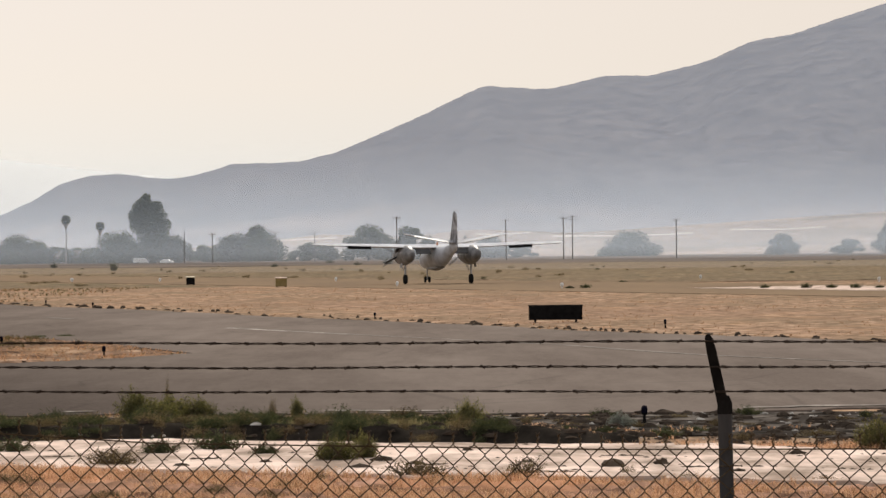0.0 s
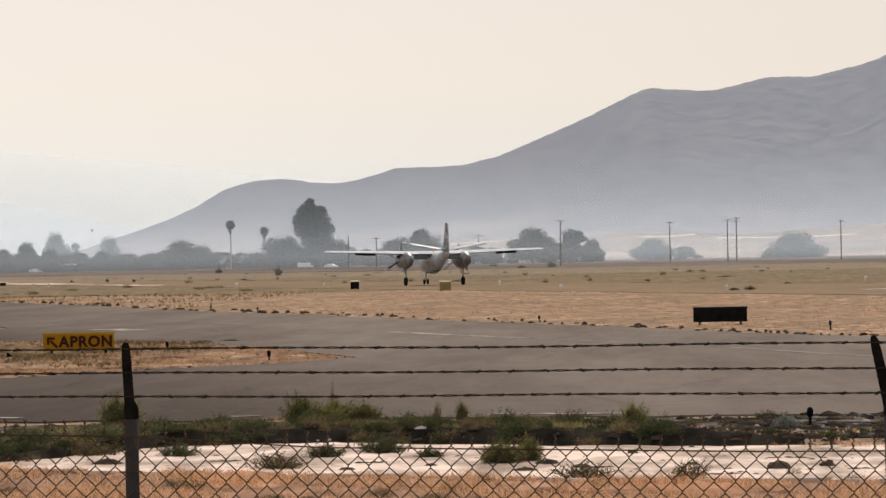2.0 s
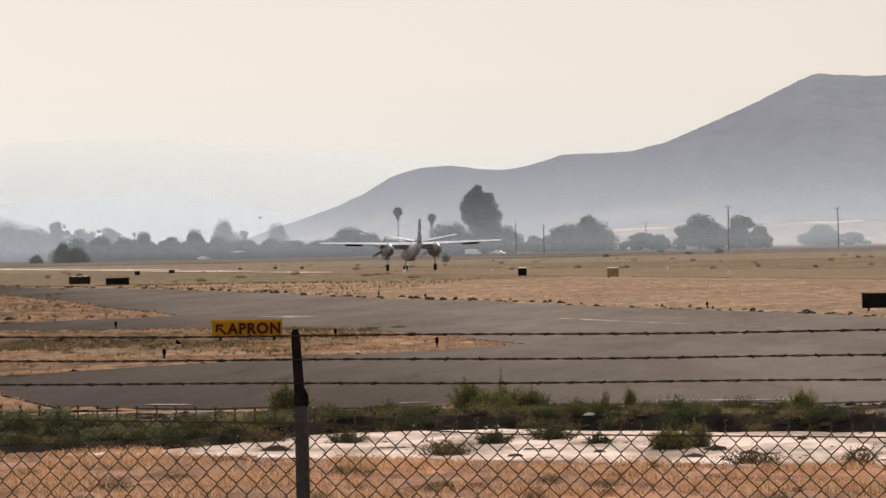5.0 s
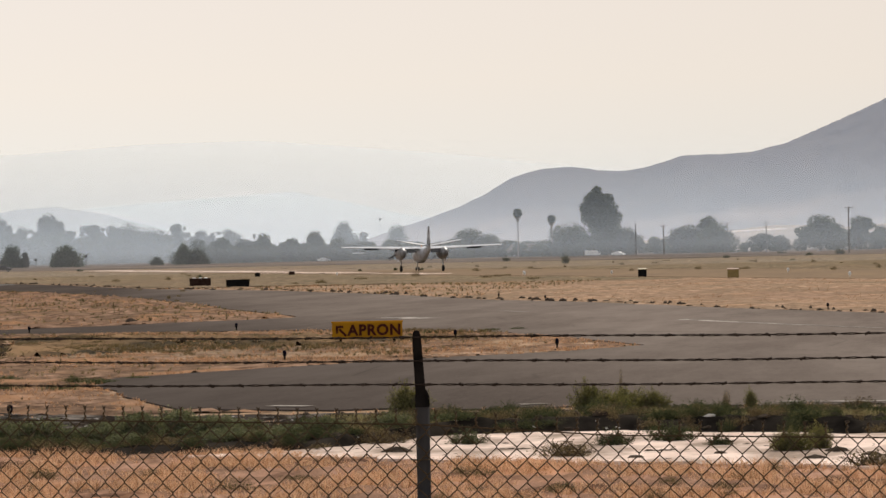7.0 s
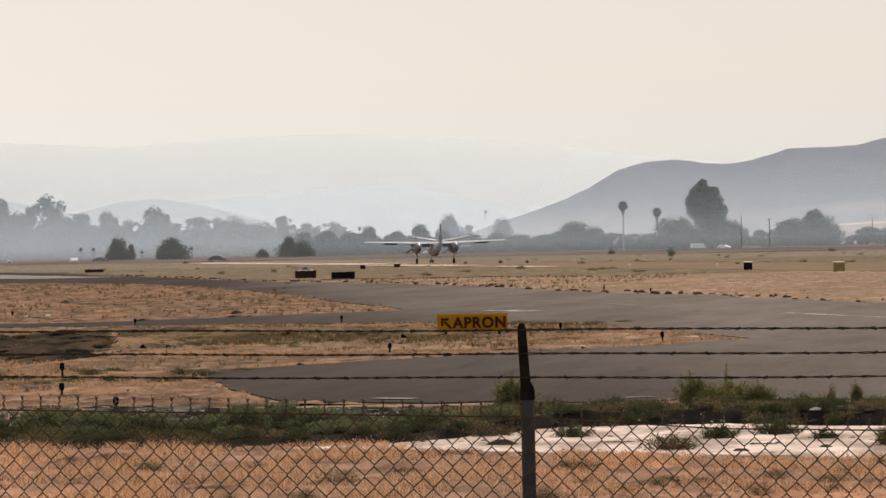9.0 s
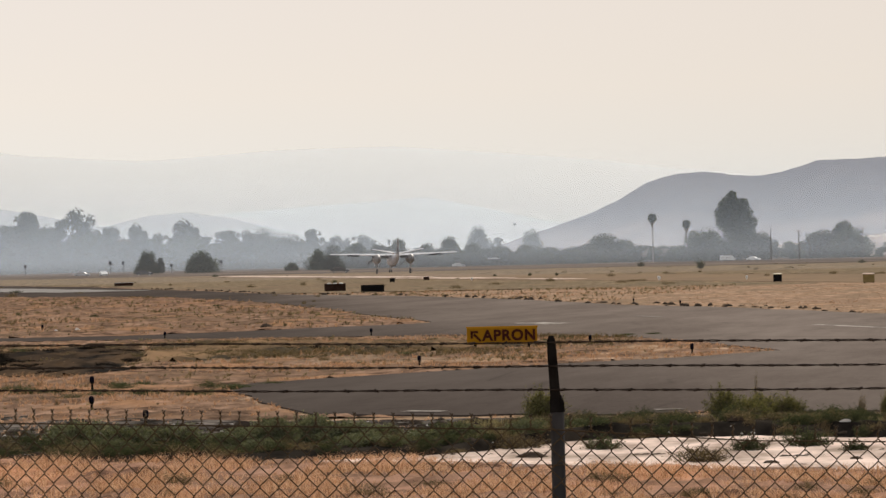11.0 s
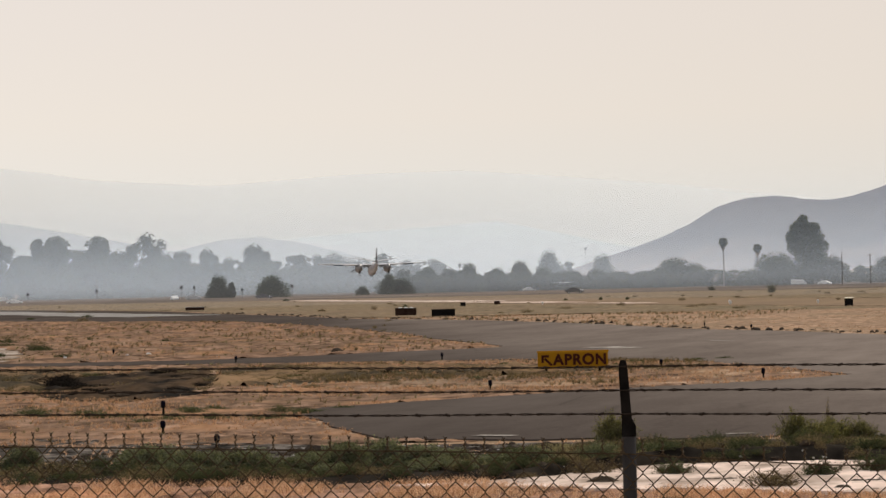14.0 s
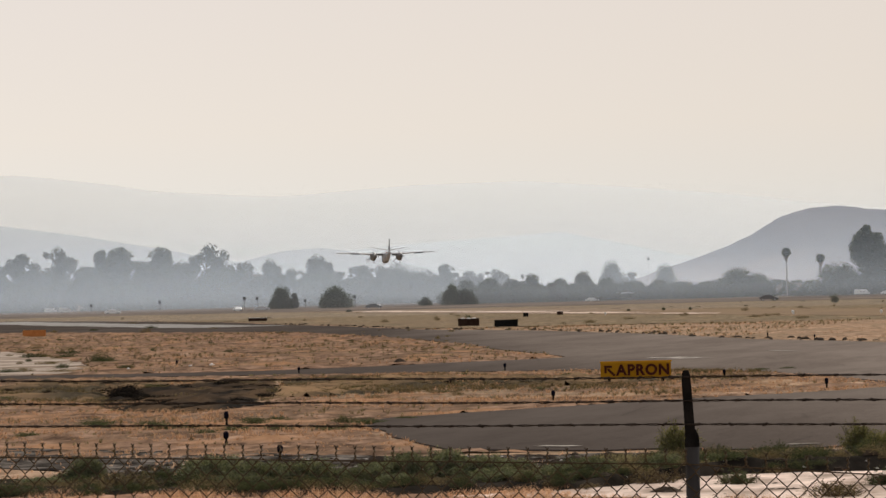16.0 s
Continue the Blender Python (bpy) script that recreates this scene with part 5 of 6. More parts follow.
        gear = part("main_gear", Shape().tube([(0, 0, 0.1), (0, 0, -1.45)], [0.10, 0.075], 10).tube([(0, 0.45, 0.0), (0, 0.02, -0.95)], 0.045, 8).tube([(-0.14, 0, -1.46), (0.14, 0, -1.46)], 0.06, 8), M_STRUT, a, "main undercarriage leg", m=pose(sx * 2.82, -0.1, 1.86))
        wheel = part("wheel", Shape().loft([[(sx * 0.0 + w, 0.41 * r * math.cos(q * math.pi / 10), -1.46 + 0.41 * r * math.sin(q * math.pi / 10)) for q in range(20)] for w, r in ((-0.15, 0.55), (-0.14, 0.86), (-0.08, 1.0), (0.08, 1.0), (0.14, 0.86), (0.15, 0.55))]), M_TYRE, gear, "black tyre", True)
        part("gear_door", Shape().box(0.05, 0.85, 0.62, (sx * 0.34, 0.0, -0.18), (0, sx * -8, 0), 0.015), M_FUSE, gear)
        GEAR.append((gear, (sx * 2.82, -0.1, 1.86), -1))
        if sx < 0:
            # dark stub added here; not a known part of the nacelle
            part("dark_stub", Shape().box(1.15, 0.5, 0.16, (-3.92, 0.6, 2.02), (0, -28, 0), 0.05), M_DARKMETAL, a, "dark drooping stub beside the left nacelle")
    nose = part("nose_gear", Shape().tube([(0, 0, 0.15), (0, 0, -0.95)], [0.08, 0.06], 10).tube([(-0.2, 0, -0.95), (0.2, 0, -0.95)], 0.045, 8).tube([(0, -0.4, 0.1), (0, -0.02, -0.55)], 0.04, 8), M_STRUT, a, "nose undercarriage leg", m=pose(0, 4.25, 1.22))
    for sx in (-1, 1):
        part("wheel", Shape().tube([(sx * 0.1, 0, -0.96), (sx * 0.13, 0, -0.96), (sx * 0.23, 0, -0.96), (sx * 0.26, 0, -0.96)], [0.2, 0.26, 0.26, 0.2], 16), M_TYRE, nose, "black tyre")
    GEAR.append((nose, (0, 4.25, 1.22), -1))
    fin = Shape().loft([[(0.02, l, z), (th, l - (l - tr) * 0.3, z), (th * 0.8, l - (l - tr) * 0.7, z), (0.02, tr, z), (-0.02, tr, z), (-th * 0.8, l - (l - tr) * 0.7, z), (-th, l - (l - tr) * 0.3, z), (-0.02, l, z)]
                        for z, l, tr, th in ((2.9, -3.6, -6.9, 0.10), (3.3, -4.4, -6.9, 0.14), (4.3, -5.1, -6.85, 0.12), (5.5, -5.75, -6.75, 0.09), (5.98, -6.0, -6.78, 0.07), (6.1, -6.2, -6.7, 0.03))])
    part("fin", fin, M_FIN, a, "tall tail fin with dark markings")
    part("rudder", Shape().loft([[(0.07, -6.9, z), (0.02, tr, z), (-0.02, tr, z), (-0.07, -6.9, z)] for z, tr in ((3.1, -7.55), (4.3, -7.5), (5.6, -7.35), (6.0, -7.2))]), M_FIN, a)
    part("aerial", Shape().tube([(0, 1.5, 3.25), (0, 1.35, 3.7)], [0.03, 0.01], 6), M_DARKMETAL, a)
    part("anticollision_lamp", Shape().tube([(0, 0.2, 3.25), (0, 0.2, 3.42), (0, 0.2, 3.5)], [0.07, 0.07, 0.02], 8), M_ORANGE, a)
    return a


PROPS, GEAR = [], []
AIRCRAFT = build_aircraft()


# ---------------------------------------------------------------- plants
def weed_mesh(seed, n, leaf, spread, tall, mat, stems=150, wild=0.2):
    """A bushy weed: many thin shoots that fan out of one root, small leaves along each."""
    g = np.random.default_rng(seed)
    r = random.Random(seed)
    tips, shoots = [], Shape()
    for i in range(stems):
        q, d = r.uniform(0, 2 * math.pi), r.random() ** 0.6
        lump = 0.8 + 0.35 * noise.noise(Vector((math.cos(q) * 1.4 + seed, math.sin(q) * 1.4, d * 2)))
        top = Vector((spread * d * math.cos(q), spread * d * math.sin(q) * 0.8, tall * 1.15 * math.sqrt(1 - 0.9 * d * d))) * (lump * r.uniform(0.95 - wild, 0.95 + wild))
        root = Vector((top.x * 0.35 + r.uniform(-0.05, 0.05), top.y * 0.35 + r.uniform(-0.05, 0.05), 0))
        tips.append((root, top))
        if i % 5 == 0:
            shoots.tube([root - Vector((0, 0, 0.02)), root.lerp(top, 0.5) + Vector((0, 0, 0.04)), top], [0.008, 0.006, 0.003], 4)
    pick = g.integers(0, stems, n)
    a, b = np.array([tuple(s[0]) for s in tips])[pick], np.array([tuple(s[1]) for s in tips])[pick]
    u = g.uniform(0.12, 1.0, n)[:, None] ** 0.8
    p = a + (b - a) * u + np.array([0, 0, 0.16]) * tall * u * (1 - u)
    p += g.normal(size=(n, 3)) * (0.055 * (1.25 - u)) * np.array([1, 1, 0.8])
    p[:, 2] = np.maximum(p[:, 2], 0.01)
    way = (b - a) / np.linalg.norm(b - a, axis=1)[:, None] + g.normal(size=(n, 3)) * 1.1
    way /= np.linalg.norm(way, axis=1)[:, None]
    w = np.cross(way, g.normal(size=(n, 3)))
    w /= np.linalg.norm(w, axis=1)[:, None]
    s = leaf * g.uniform(0.6, 1.4, n)[:, None] * (1.25 - 0.5 * u)
    v = np.stack([p - way * s, p - w * s * 0.38, p + way * s, p + w * s * 0.38], 1).reshape(-1, 3)
    f = np.arange(n)[:, None] * 4 + np.arange(4)[None]
    return array_mesh("leaves", v, f, mat), shoots.mesh("stalk", M_BARK)


WEEDS = {
    "green": [weed_mesh(31, 9000, 0.016, 0.5, 0.5, M_WEED_BRIGHT, 320, 0.12), weed_mesh(32, 9000, 0.016, 0.55, 0.42, M_WEED_BRIGHT, 320, 0.14)],
    "dark": [weed_mesh(33, 3200, 0.020, 0.55, 0.36, M_WEED), weed_mesh(34, 3200, 0.019, 0.6, 0.30, M_WEED)],
    "silver": [weed_mesh(37, 5000, 0.013, 0.5, 0.36, M_SILVER, 300, 0.06)],
    "sage": [weed_mesh(38, 7000, 0.021, 0.55, 0.40, M_SAGE, 340, 0.08), weed_mesh(39, 7000, 0.021, 0.5, 0.46, M_SAGE, 340, 0.10)],
    "burnt": [weed_mesh(40, 3200, 0.022, 0.55, 0.34, M_BURNT), weed_mesh(41, 3200, 0.022, 0.6, 0.28, M_BURNT)],
    "dry": [weed_mesh(35, 2200, 0.018, 0.55, 0.26, M_WEED_DRY), weed_mesh(36, 2200, 0.018, 0.5, 0.34, M_WEED_DRY)],
}
WEED_LABEL = {"green": "leafy green weed bush beside the taxiway", "dark": "low dark green weed clump on the verge", "dry": "low withered brown weed clump", "sage": "rounded grey-green bush on the dark verge", "silver": "rounded silvery grey bush on the dark verge"}


STRIP_TOP = [(-13.5, 54.9), (-10, 54.0), (-7.6, 54.8), (-6.2, 58.2), (-3.9, 58.9), (-1.4, 57.3), (1.6, 56.0), (3.6, 55.6), (5.5, 53.4), (9, 51.5), (14, 50)]


def bank_height(x, y):
    """The low earth bank behind the concrete strip: a short steep face, then a gentle fall to the taxiway."""
    u = y - float(np.interp(x, [q[0] for q in STRIP_TOP], [q[1] for q in STRIP_TOP])) - 0.25
    if u <= 0 or u >= 6.5 or x < -18 or x > 14:
        return 0.0
    k = float(np.interp(x, (-18, -15, -8, -6, 1.5, 3.5, 14), (0.0, 0.06, 0.10, 0.20, 0.18, 0.0, 0.0)))
    return k * min(u / 0.35, 1.0) * max(0.0, 1 - (u - 0.35) / 6.1) * (1 + 0.5 * noise.noise(Vector((x * 1.3, y * 0.9, 2.2))) + 0.3 * noise.noise(Vector((x * 4.1, y * 3.0, 7.2))))


def weed(kind, which, x, y, w, h, z=0.0):
    z = z or bank_height(x, y) - 0.01
    t = thing("weed_bush", WEED_LABEL[kind], "weed", pose(x, y, z, 0, 0, prng.uniform(-25, 25)) @ Matrix.Diagonal((w, w, h, 1)), "verge weeds")
    leaves, stems = WEEDS[kind][which]
    part("leaves", leaves, None, t)
    part("stalk", stems, None, t)


def weed_drift(rows, label):
    """Many small clumps joined by kind."""
    for kind in ("dark", "dry", "burnt"):
        vs, fs, n = [], [], 0
        for k, which, x, y, w, h in rows:
            if k != kind:
                continue
            me = WEEDS[k][which][0]
            co = np.empty(len(me.vertices) * 3)
            me.vertices.foreach_get("co", co)
            keep = co.reshape(-1, 4, 3)[::2].reshape(-1, 3)
            a = prng.uniform(0, 2 * math.pi)
            rot = np.array([[math.cos(a), -math.sin(a), 0], [math.sin(a), math.cos(a), 0], [0, 0, 1]])
            v = (keep @ rot.T) * np.array([w, w, h]) + np.array([x, y, bank_height(x, y) + 0.005])
            vs.append(v)
            fs.append(np.arange(len(v)).reshape(-1, 4) + n)
            n += len(v)
        if vs:
            tagged(new("weed_drift", array_mesh("weed_drift", np.concatenate(vs), np.concatenate(fs), WEEDS[kind][0][0].materials[0])), label, "weeds", kind="stuff")


for kind, which, x, y, w, h in (("green", 0, -4.75, 65.1, 0.85, 1.08), ("green", 1, -4.2, 65.2, 1.0, 1.15), ("green", 1, -4.45, 64.8, 0.95, 0.95), ("green", 0, -3.75, 65.3, 0.7, 0.8), ("dry", 1, -4.3, 65.5, 0.10, 2.1), ("green", 1, -7.6, 65.1, 0.8, 1.5), ("green", 1, -1.35, 52.4, 0.75, 0.85), ("green", 0, -1.0, 52.8, 0.5, 0.75),
                                ("green", 1, 0.35, 60.5, 0.55, 1.1), ("green", 1, 5.6, 54.2, 0.9, 1.1), ("silver", 0, 2.6, 62.0, 0.66, 0.72), ("green", 0, -2.3, 66, 0.3, 0.75), ("dry", 1, -2.7, 66.2, 0.2, 1.0), ("dark", 0, -5.7, 55.5, 0.7, 0.7),
                                ("dark", 0, -3.0, 55.6, 0.9, 0.8), ("dark", 0, -3.7, 54.6, 0.7, 0.7), ("dark", 1, -2.3, 54.2, 0.5, 0.7), ("dry", 0, -4.1, 51.8, 0.9, 1.0), ("dry", 0, -0.3, 48.6, 0.9, 0.9), ("dark", 1, -3.55, 45.0, 0.3, 0.4),
                                ("dark", 0, -9.6, 46.0, 0.25, 0.3), ("dry", 1, 0.9, 47.9, 0.7, 0.8), ("dark", 0, 7.4, 55.4, 0.9, 0.8)):
    weed(kind, which, x, y, w, h)
for i in range(58):
    x = prng.uniform(-16.5, -6.5)
    y = prng.uniform(55.6, 62.0) - 0.05 * (x + 11)
    weed(("sage", "sage", "dark", "dry")[prng.randrange(4)], prng.randrange(2), x, y, prng.uniform(0.7, 1.5), prng.uniform(0.35, 0.75))
for i in range(9):
    weed("sage", i % 2, prng.uniform(-16.5, -9), prng.uniform(56, 61), prng.uniform(0.9, 1.3), prng.uniform(0.8, 1.1))
for i in range(90):
    x = prng.uniform(-8.0, 0.2)
    weed("dark" if prng.random() < 0.45 else "dry", prng.randrange(2), x, prng.uniform(60.2, 65.5), prng.uniform(0.5, 0.95), prng.uniform(0.4, 0.8))
for i in range(42):
    x = prng.uniform(1.2, 8.5)
    weed(("dry", "dark")[i % 3 == 0], prng.randrange(2), x, prng.uniform(57.0, 66.4), prng.uniform(0.25, 0.7), prng.uniform(0.15, 0.45))
def pick_weed(share):
    return "dry" if prng.random() < share else "dark"


weed_drift([("dry", prng.randrange(2), prng.uniform(-13, 6), prng.uniform(41.5, 49), prng.uniform(0.3, 0.8), prng.uniform(0.25, 0.5)) for i in range(34)], "withered weeds among the foreground straw")
rows = []
for i in range(44):
    x = prng.uniform(-32, -18)
    rows.append((pick_weed(0.95), prng.randrange(2), x, prng.uniform(108, 136) - 0.4 * (x + 24), prng.uniform(0.5, 1.2), prng.uniform(0.3, 0.6)))
for i in range(50):
    rows.append((pick_weed(0.6), prng.randrange(2), prng.uniform(-24, -12), prng.uniform(112, 138), prng.uniform(0.5, 1.0), prng.uniform(0.2, 0.4)))
for i in range(22):
    rows.append(("dark", prng.randrange(2), prng.uniform(-23.5, -16), prng.uniform(80, 90), prng.uniform(0.6, 1.3), prng.uniform(0.25, 0.5)))
for i in range(14):
    rows.append(("dry", prng.randrange(2), prng.uniform(-29, -26), prng.uniform(106, 113), prng.uniform(0.9, 1.4), prng.uniform(0.2, 0.4)))
for x, y, w, h in ((-28.7, 113.6, 1.6, 1.3), (-28.0, 111.5, 1.5, 1.1), (-27.0, 109.5, 1.3, 0.8), (-29.1, 116.0, 1.5, 1.2), (-26.0, 106.5, 1.2, 0.5)):
    rows.append(("burnt", 0, x, y, w, h))
for line, n in (([(-35.9, 133), (-33, 127), (-30, 120)], 26), ([(-34.7, 136), (-32, 130), (-30.2, 124)], 22), ([(-37, 128), (-33.5, 122), (-31, 118)], 16), ([(-29.5, 130), (-27, 122), (-24.2, 106)], 44), ([(-26, 131), (-22, 126), (-18, 121)], 24),
                ([(-28.6, 115), (-26.2, 107), (-24.2, 101)], 40)):
    path_ = flow(line, n)
    for k in range(n):
        x, y = path_[prng.randrange(len(path_))]
        rows.append(("burnt", k % 2, x + prng.uniform(-0.7, 0.7), y + prng.uniform(-1.5, 1.5), prng.uniform(0.5, 1.1), prng.uniform(0.2, 0.55)))
weed_drift(rows, "low withered weeds on the grass island")
rows = []
for i in range(34):
    u = prng.random()
    rows.append((pick_weed(0.7), prng.randrange(2), -42 - 30 * u + prng.uniform(-5, 4), 158 + 96 * u + prng.uniform(-4, 6), prng.uniform(0.9, 2.2), prng.uniform(0.5, 1.1)))
for i in range(120):
    y = prng.uniform(185, 340)
    rows.append((pick_weed(0.8), prng.randrange(2), prng.uniform(-0.30, -0.17) * y, y, prng.uniform(0.4, 1.0), prng.uniform(0.3, 0.8)))
weed_drift(rows, "scattered low weeds between the taxiways")
# a fringe on the face and lip of the earth bank
rows = []
for i in range(120):
    x = prng.uniform(-16, 1.0)
    rows.append((pick_weed(0.35), prng.randrange(2), x, float(np.interp(x, [q[0] for q in STRIP_TOP], [q[1] for q in STRIP_TOP])) + prng.uniform(0.25, 1.3), prng.uniform(0.3, 0.8), prng.uniform(0.3, 0.7)))
weed_drift(rows, "dark weeds overhanging the low earth bank")
rows = []
for i in range(90):
    y = 360 * 3 ** prng.random()
    rows.append((pick_weed(0.9), prng.randrange(2), prng.uniform(-0.27, 0.10) * y, y, prng.uniform(0.8, 2.4), prng.uniform(0.6, 1.6)))
weed_drift(rows, "scattered weeds on the open field")
for x, y, w, h in ((8.9, 296, 0.9, 0.8), (10.0, 297, 1.1, 0.9), (21.5, 282, 1.0, 0.8), (24, 279, 1.1, 1.0), (25.5, 277, 1.0, 0.9), (27, 276, 1.1, 1.0), (28.5, 275, 1.0, 0.8), (-59, 755, 2.0, 4.4), (-91, 985, 2.4, 3.4), (-13.5, 1030, 3.4, 5.0),
                   (-67, 595, 0.7, 1.3), (-72, 605, 0.8, 1.4), (-78, 612, 0.8, 1.2), (4, 420, 0.8, 0.6), (15, 352, 1.0, 0.6), (-36, 900, 2.2, 2.0), (-20, 980, 2.6, 2.0), (-172, 880, 2.0, 2.0), (-88, 1120, 3.4, 2.6), (-31, 1150, 3.5, 2.5)):
    weed("dark", prng.randrange(2), x, y, w, h)


def scatter(outline_box, count, tests=(), avoid=()):
    """Random places in a box in plan, inside some outlines and outside others."""
    x = rng.uniform(outline_box[0], outline_box[1], count)
    y = rng.uniform(outline_box[2], outline_box[3], count)
    ok = np.ones(count, bool)
    for o in tests:
        ok &= inside(x, y, o)
    for o in avoid:
        ok &= ~inside(x, y, o)
    return x[ok], y[ok]


def grass(name, box, count, height, width, per, mat, label, avoid=(), clump=0.35, gaps=0.45):
    x, y = scatter(box, count, (), avoid)
    if len(x) == 0:
        return
    # denser and taller in drifts
    d = np.array([noise.noise(Vector((a * clump, b * clump * 0.6, 3.1))) for a, b in zip(x, y)])
    keep = d > rng.uniform(-gaps, 0.30, len(x))
    x, y, d = x[keep], y[keep], d[keep]
    h = height * (0.75 + 0.6 * np.clip(d, -0.5, 0.8)) * rng.uniform(0.7, 1.3, len(x))
    tagged(new(name, blades(name, x, y, h, width, per, mat, rng, 1.3)), label, "grass", kind="stuff")


SCRUB_OUT = [(-38, 138), (-27, 137), (-18, 133), (-13.5, 127), (-15.5, 119), (-20, 113), (-27, 108), (-36, 113)]
RUN_OUT = [on_runway(60, -15), on_runway(1500, -15), on_runway(1500, 15), on_runway(60, 15)]
FORK_OUT = [(-70, 150), (-24, 150), (-24, 180), (-52, 282), (-73, 345), (-92, 377), (-150, 470), (-160, 300)]
SAND_OUT = [(-48, 158), (-42, 157), (-45, 172), (-53, 198), (-66, 236), (-76, 254), (-90, 246), (-66, 190)]
BURNT_OUT = [(-28.4, 109.5), (-29.8, 117), (-30.6, 126), (-31.2, 137), (-28.5, 134), (-26.0, 122), (-24.0, 111), (-22.4, 102), (-22.8, 97.2), (-25.2, 100)]
STRIP_OUT = [(-7.4, 55.6), (-6.2, 58.4), (-3.9, 59.2), (1.6, 56.2), (5.5, 53.6), (14, 50), (14, 42), (4.8, 45.9), (1.3, 47.7), (-2.6, 49.9), (-6.9, 52.4)]
grass("dry_grass", (-17, 8, 41, 56), 34000, 0.13, 0.007, 9, M_STRAW, "tall dry orange straw before the concrete strip", (STRIP_OUT,), 0.9, 0.28)
grass("dry_grass", (-22, 10, 18, 41), 16000, 0.15, 0.012, 5, M_STRAW, "dry straw beyond the fence", (), 0.5)
grass("dry_grass", (-26, 0.5, 55, 70), 1500, 0.09, 0.008, 7, M_STRAW, "dry straw among the verge weeds", (TAXI, STRIP_OUT))
grass("dry_grass", (-40, 45, 125, 345), 17000, 0.065, 0.024, 6, M_STRAW_FAR, "short dry tufts over the infield", (TAXI, RUN_OUT, FORK_OUT), 0.12)
grass("dry_grass", (-45, -4, 72, 152), 2600, 0.12, 0.016, 9, M_WEED_DRY, "dark withered tufts on the grass island", (TAXI,), 0.3)
grass("dry_grass", (-110, -24, 155, 345), 5200, 0.20, 0.030, 8, M_WEED_DRY, "dark withered tufts between the taxiways", (TAXI, SAND_OUT, RUN_OUT), 0.12)
grass("dry_grass", (-110, -24, 155, 345), 5000, 0.20, 0.028, 8, M_OLIVE, "olive tufts between the taxiways", (TAXI, SAND_OUT, RUN_OUT), 0.07, 0.15)
grass("dry_grass", (-45, -4, 72, 152), 1300, 0.10, 0.016, 8, M_OLIVE, "olive tufts on the grass island", (TAXI,), 0.14, 0.1)
grass("dry_grass", (-110, -24, 155, 345), 9000, 0.16, 0.024, 6, M_STRAW_FAR, "short dry tufts between the taxiways", (TAXI, SAND_OUT, RUN_OUT), 0.12)
grass("dry_grass", (-32, -4, 70, 152), 24000, 0.10, 0.014, 7, M_STRAW_FAR, "dry straw on the grass island", (TAXI, SCRUB_OUT), 0.25)
grass("dry_grass", (-38, -12, 105, 139), 9000, 0.16, 0.016, 8, M_WEED_DRY, "withered brown tufts over the scrub", (TAXI, BURNT_OUT), 0.22, 0.2)
grass("dry_grass", (-38, -12, 105, 139), 4500, 0.12, 0.015, 7, M_STRAW_FAR, "straw tufts between the scrub", (TAXI, BURNT_OUT), 0.16, 0.1)


def sward(box, dx, dy, amp, width, label, avoid, mat=None, within=None):
    """Rough turf: low hummocks and tussocks, cut away where the pavements lie."""
    xs, ys = np.arange(box[0], box[1], dx), np.arange(box[2], box[3], dy)
    gx, gy = np.meshgrid(xs, ys)
    gx = gx + rng.uniform(-0.3, 0.3, gx.shape) * dx
    gy = gy + rng.uniform(-0.3, 0.3, gy.shape) * dy
    fx, fy = gx.ravel(), gy.ravel()
    left = np.degrees(np.arctan2(-fx, fy))
    ok = (left > -9) & (left < 19)
    for o in avoid:
        ok &= ~inside(fx, fy, o)
    if within:
        ok &= inside(fx, fy, within)
    z = np.full(len(fx), 0.008)
    g2 = ok.reshape(gx.shape)
    core = g2.copy()
    core[1:] &= g2[:-1]
    core[:-1] &= g2[1:]
    core[:, 1:] &= g2[:, :-1]
    core[:, :-1] &= g2[:, 1:]
    for i in np.flatnonzero(core.ravel()):
        a, b = fx[i] / width, fy[i] / width
        h = 0.62 * noise.noise(Vector((a, b * 0.8, 5.2))) + 0.45 * noise.noise(Vector((a * 2.7, b * 2.2, 1.7))) + 0.30 * noise.noise(Vector((a * 0.2, b * 0.2, 9.7)))
        z[i] = 0.008 + amp * max(0.0, h + 0.12)
    idx = np.arange(len(fx)).reshape(gx.shape)
    q = np.stack([idx[:-1, :-1], idx[:-1, 1:], idx[1:, 1:], idx[1:, :-1]], -1).reshape(-1, 4)
    q = q[ok[q].all(1)]
    tagged(new("rough_turf", array_mesh("rough_turf", np.stack([fx, fy, z], 1), q, mat or M_GROUND, True)), label, "turf", kind="stuff")


sward((-48, -3, 69, 154), 0.22, 0.40, 0.10, 0.75, "rough dry turf of the grass island", (TAXI, BURNT_OUT, SCRUB_OUT), M_TURF)
sward((-40, -11, 105, 140), 0.20, 0.35, 0.26, 0.9, "withered olive scrub on the grass island", (TAXI, BURNT_OUT), M_SCRUB, SCRUB_OUT)
sward((-33, -16, 95, 139), 0.25, 0.35, 0.26, 1.1, "charred hummocks with the hollow's shade painted in", (TAXI,), M_CHAR, BURNT_OUT)
sward((-110, 45, 104, 345), 0.40, 1.0, 0.06, 2.2, "rough dry turf of the infield", (TAXI, SAND_OUT, RUN_OUT, FORK_OUT))
sward((-150, -20, 148, 420), 0.45, 1.0, 0.20, 1.3, "rough withered turf between the taxiways", (TAXI, SAND_OUT), M_TURF, FORK_OUT)
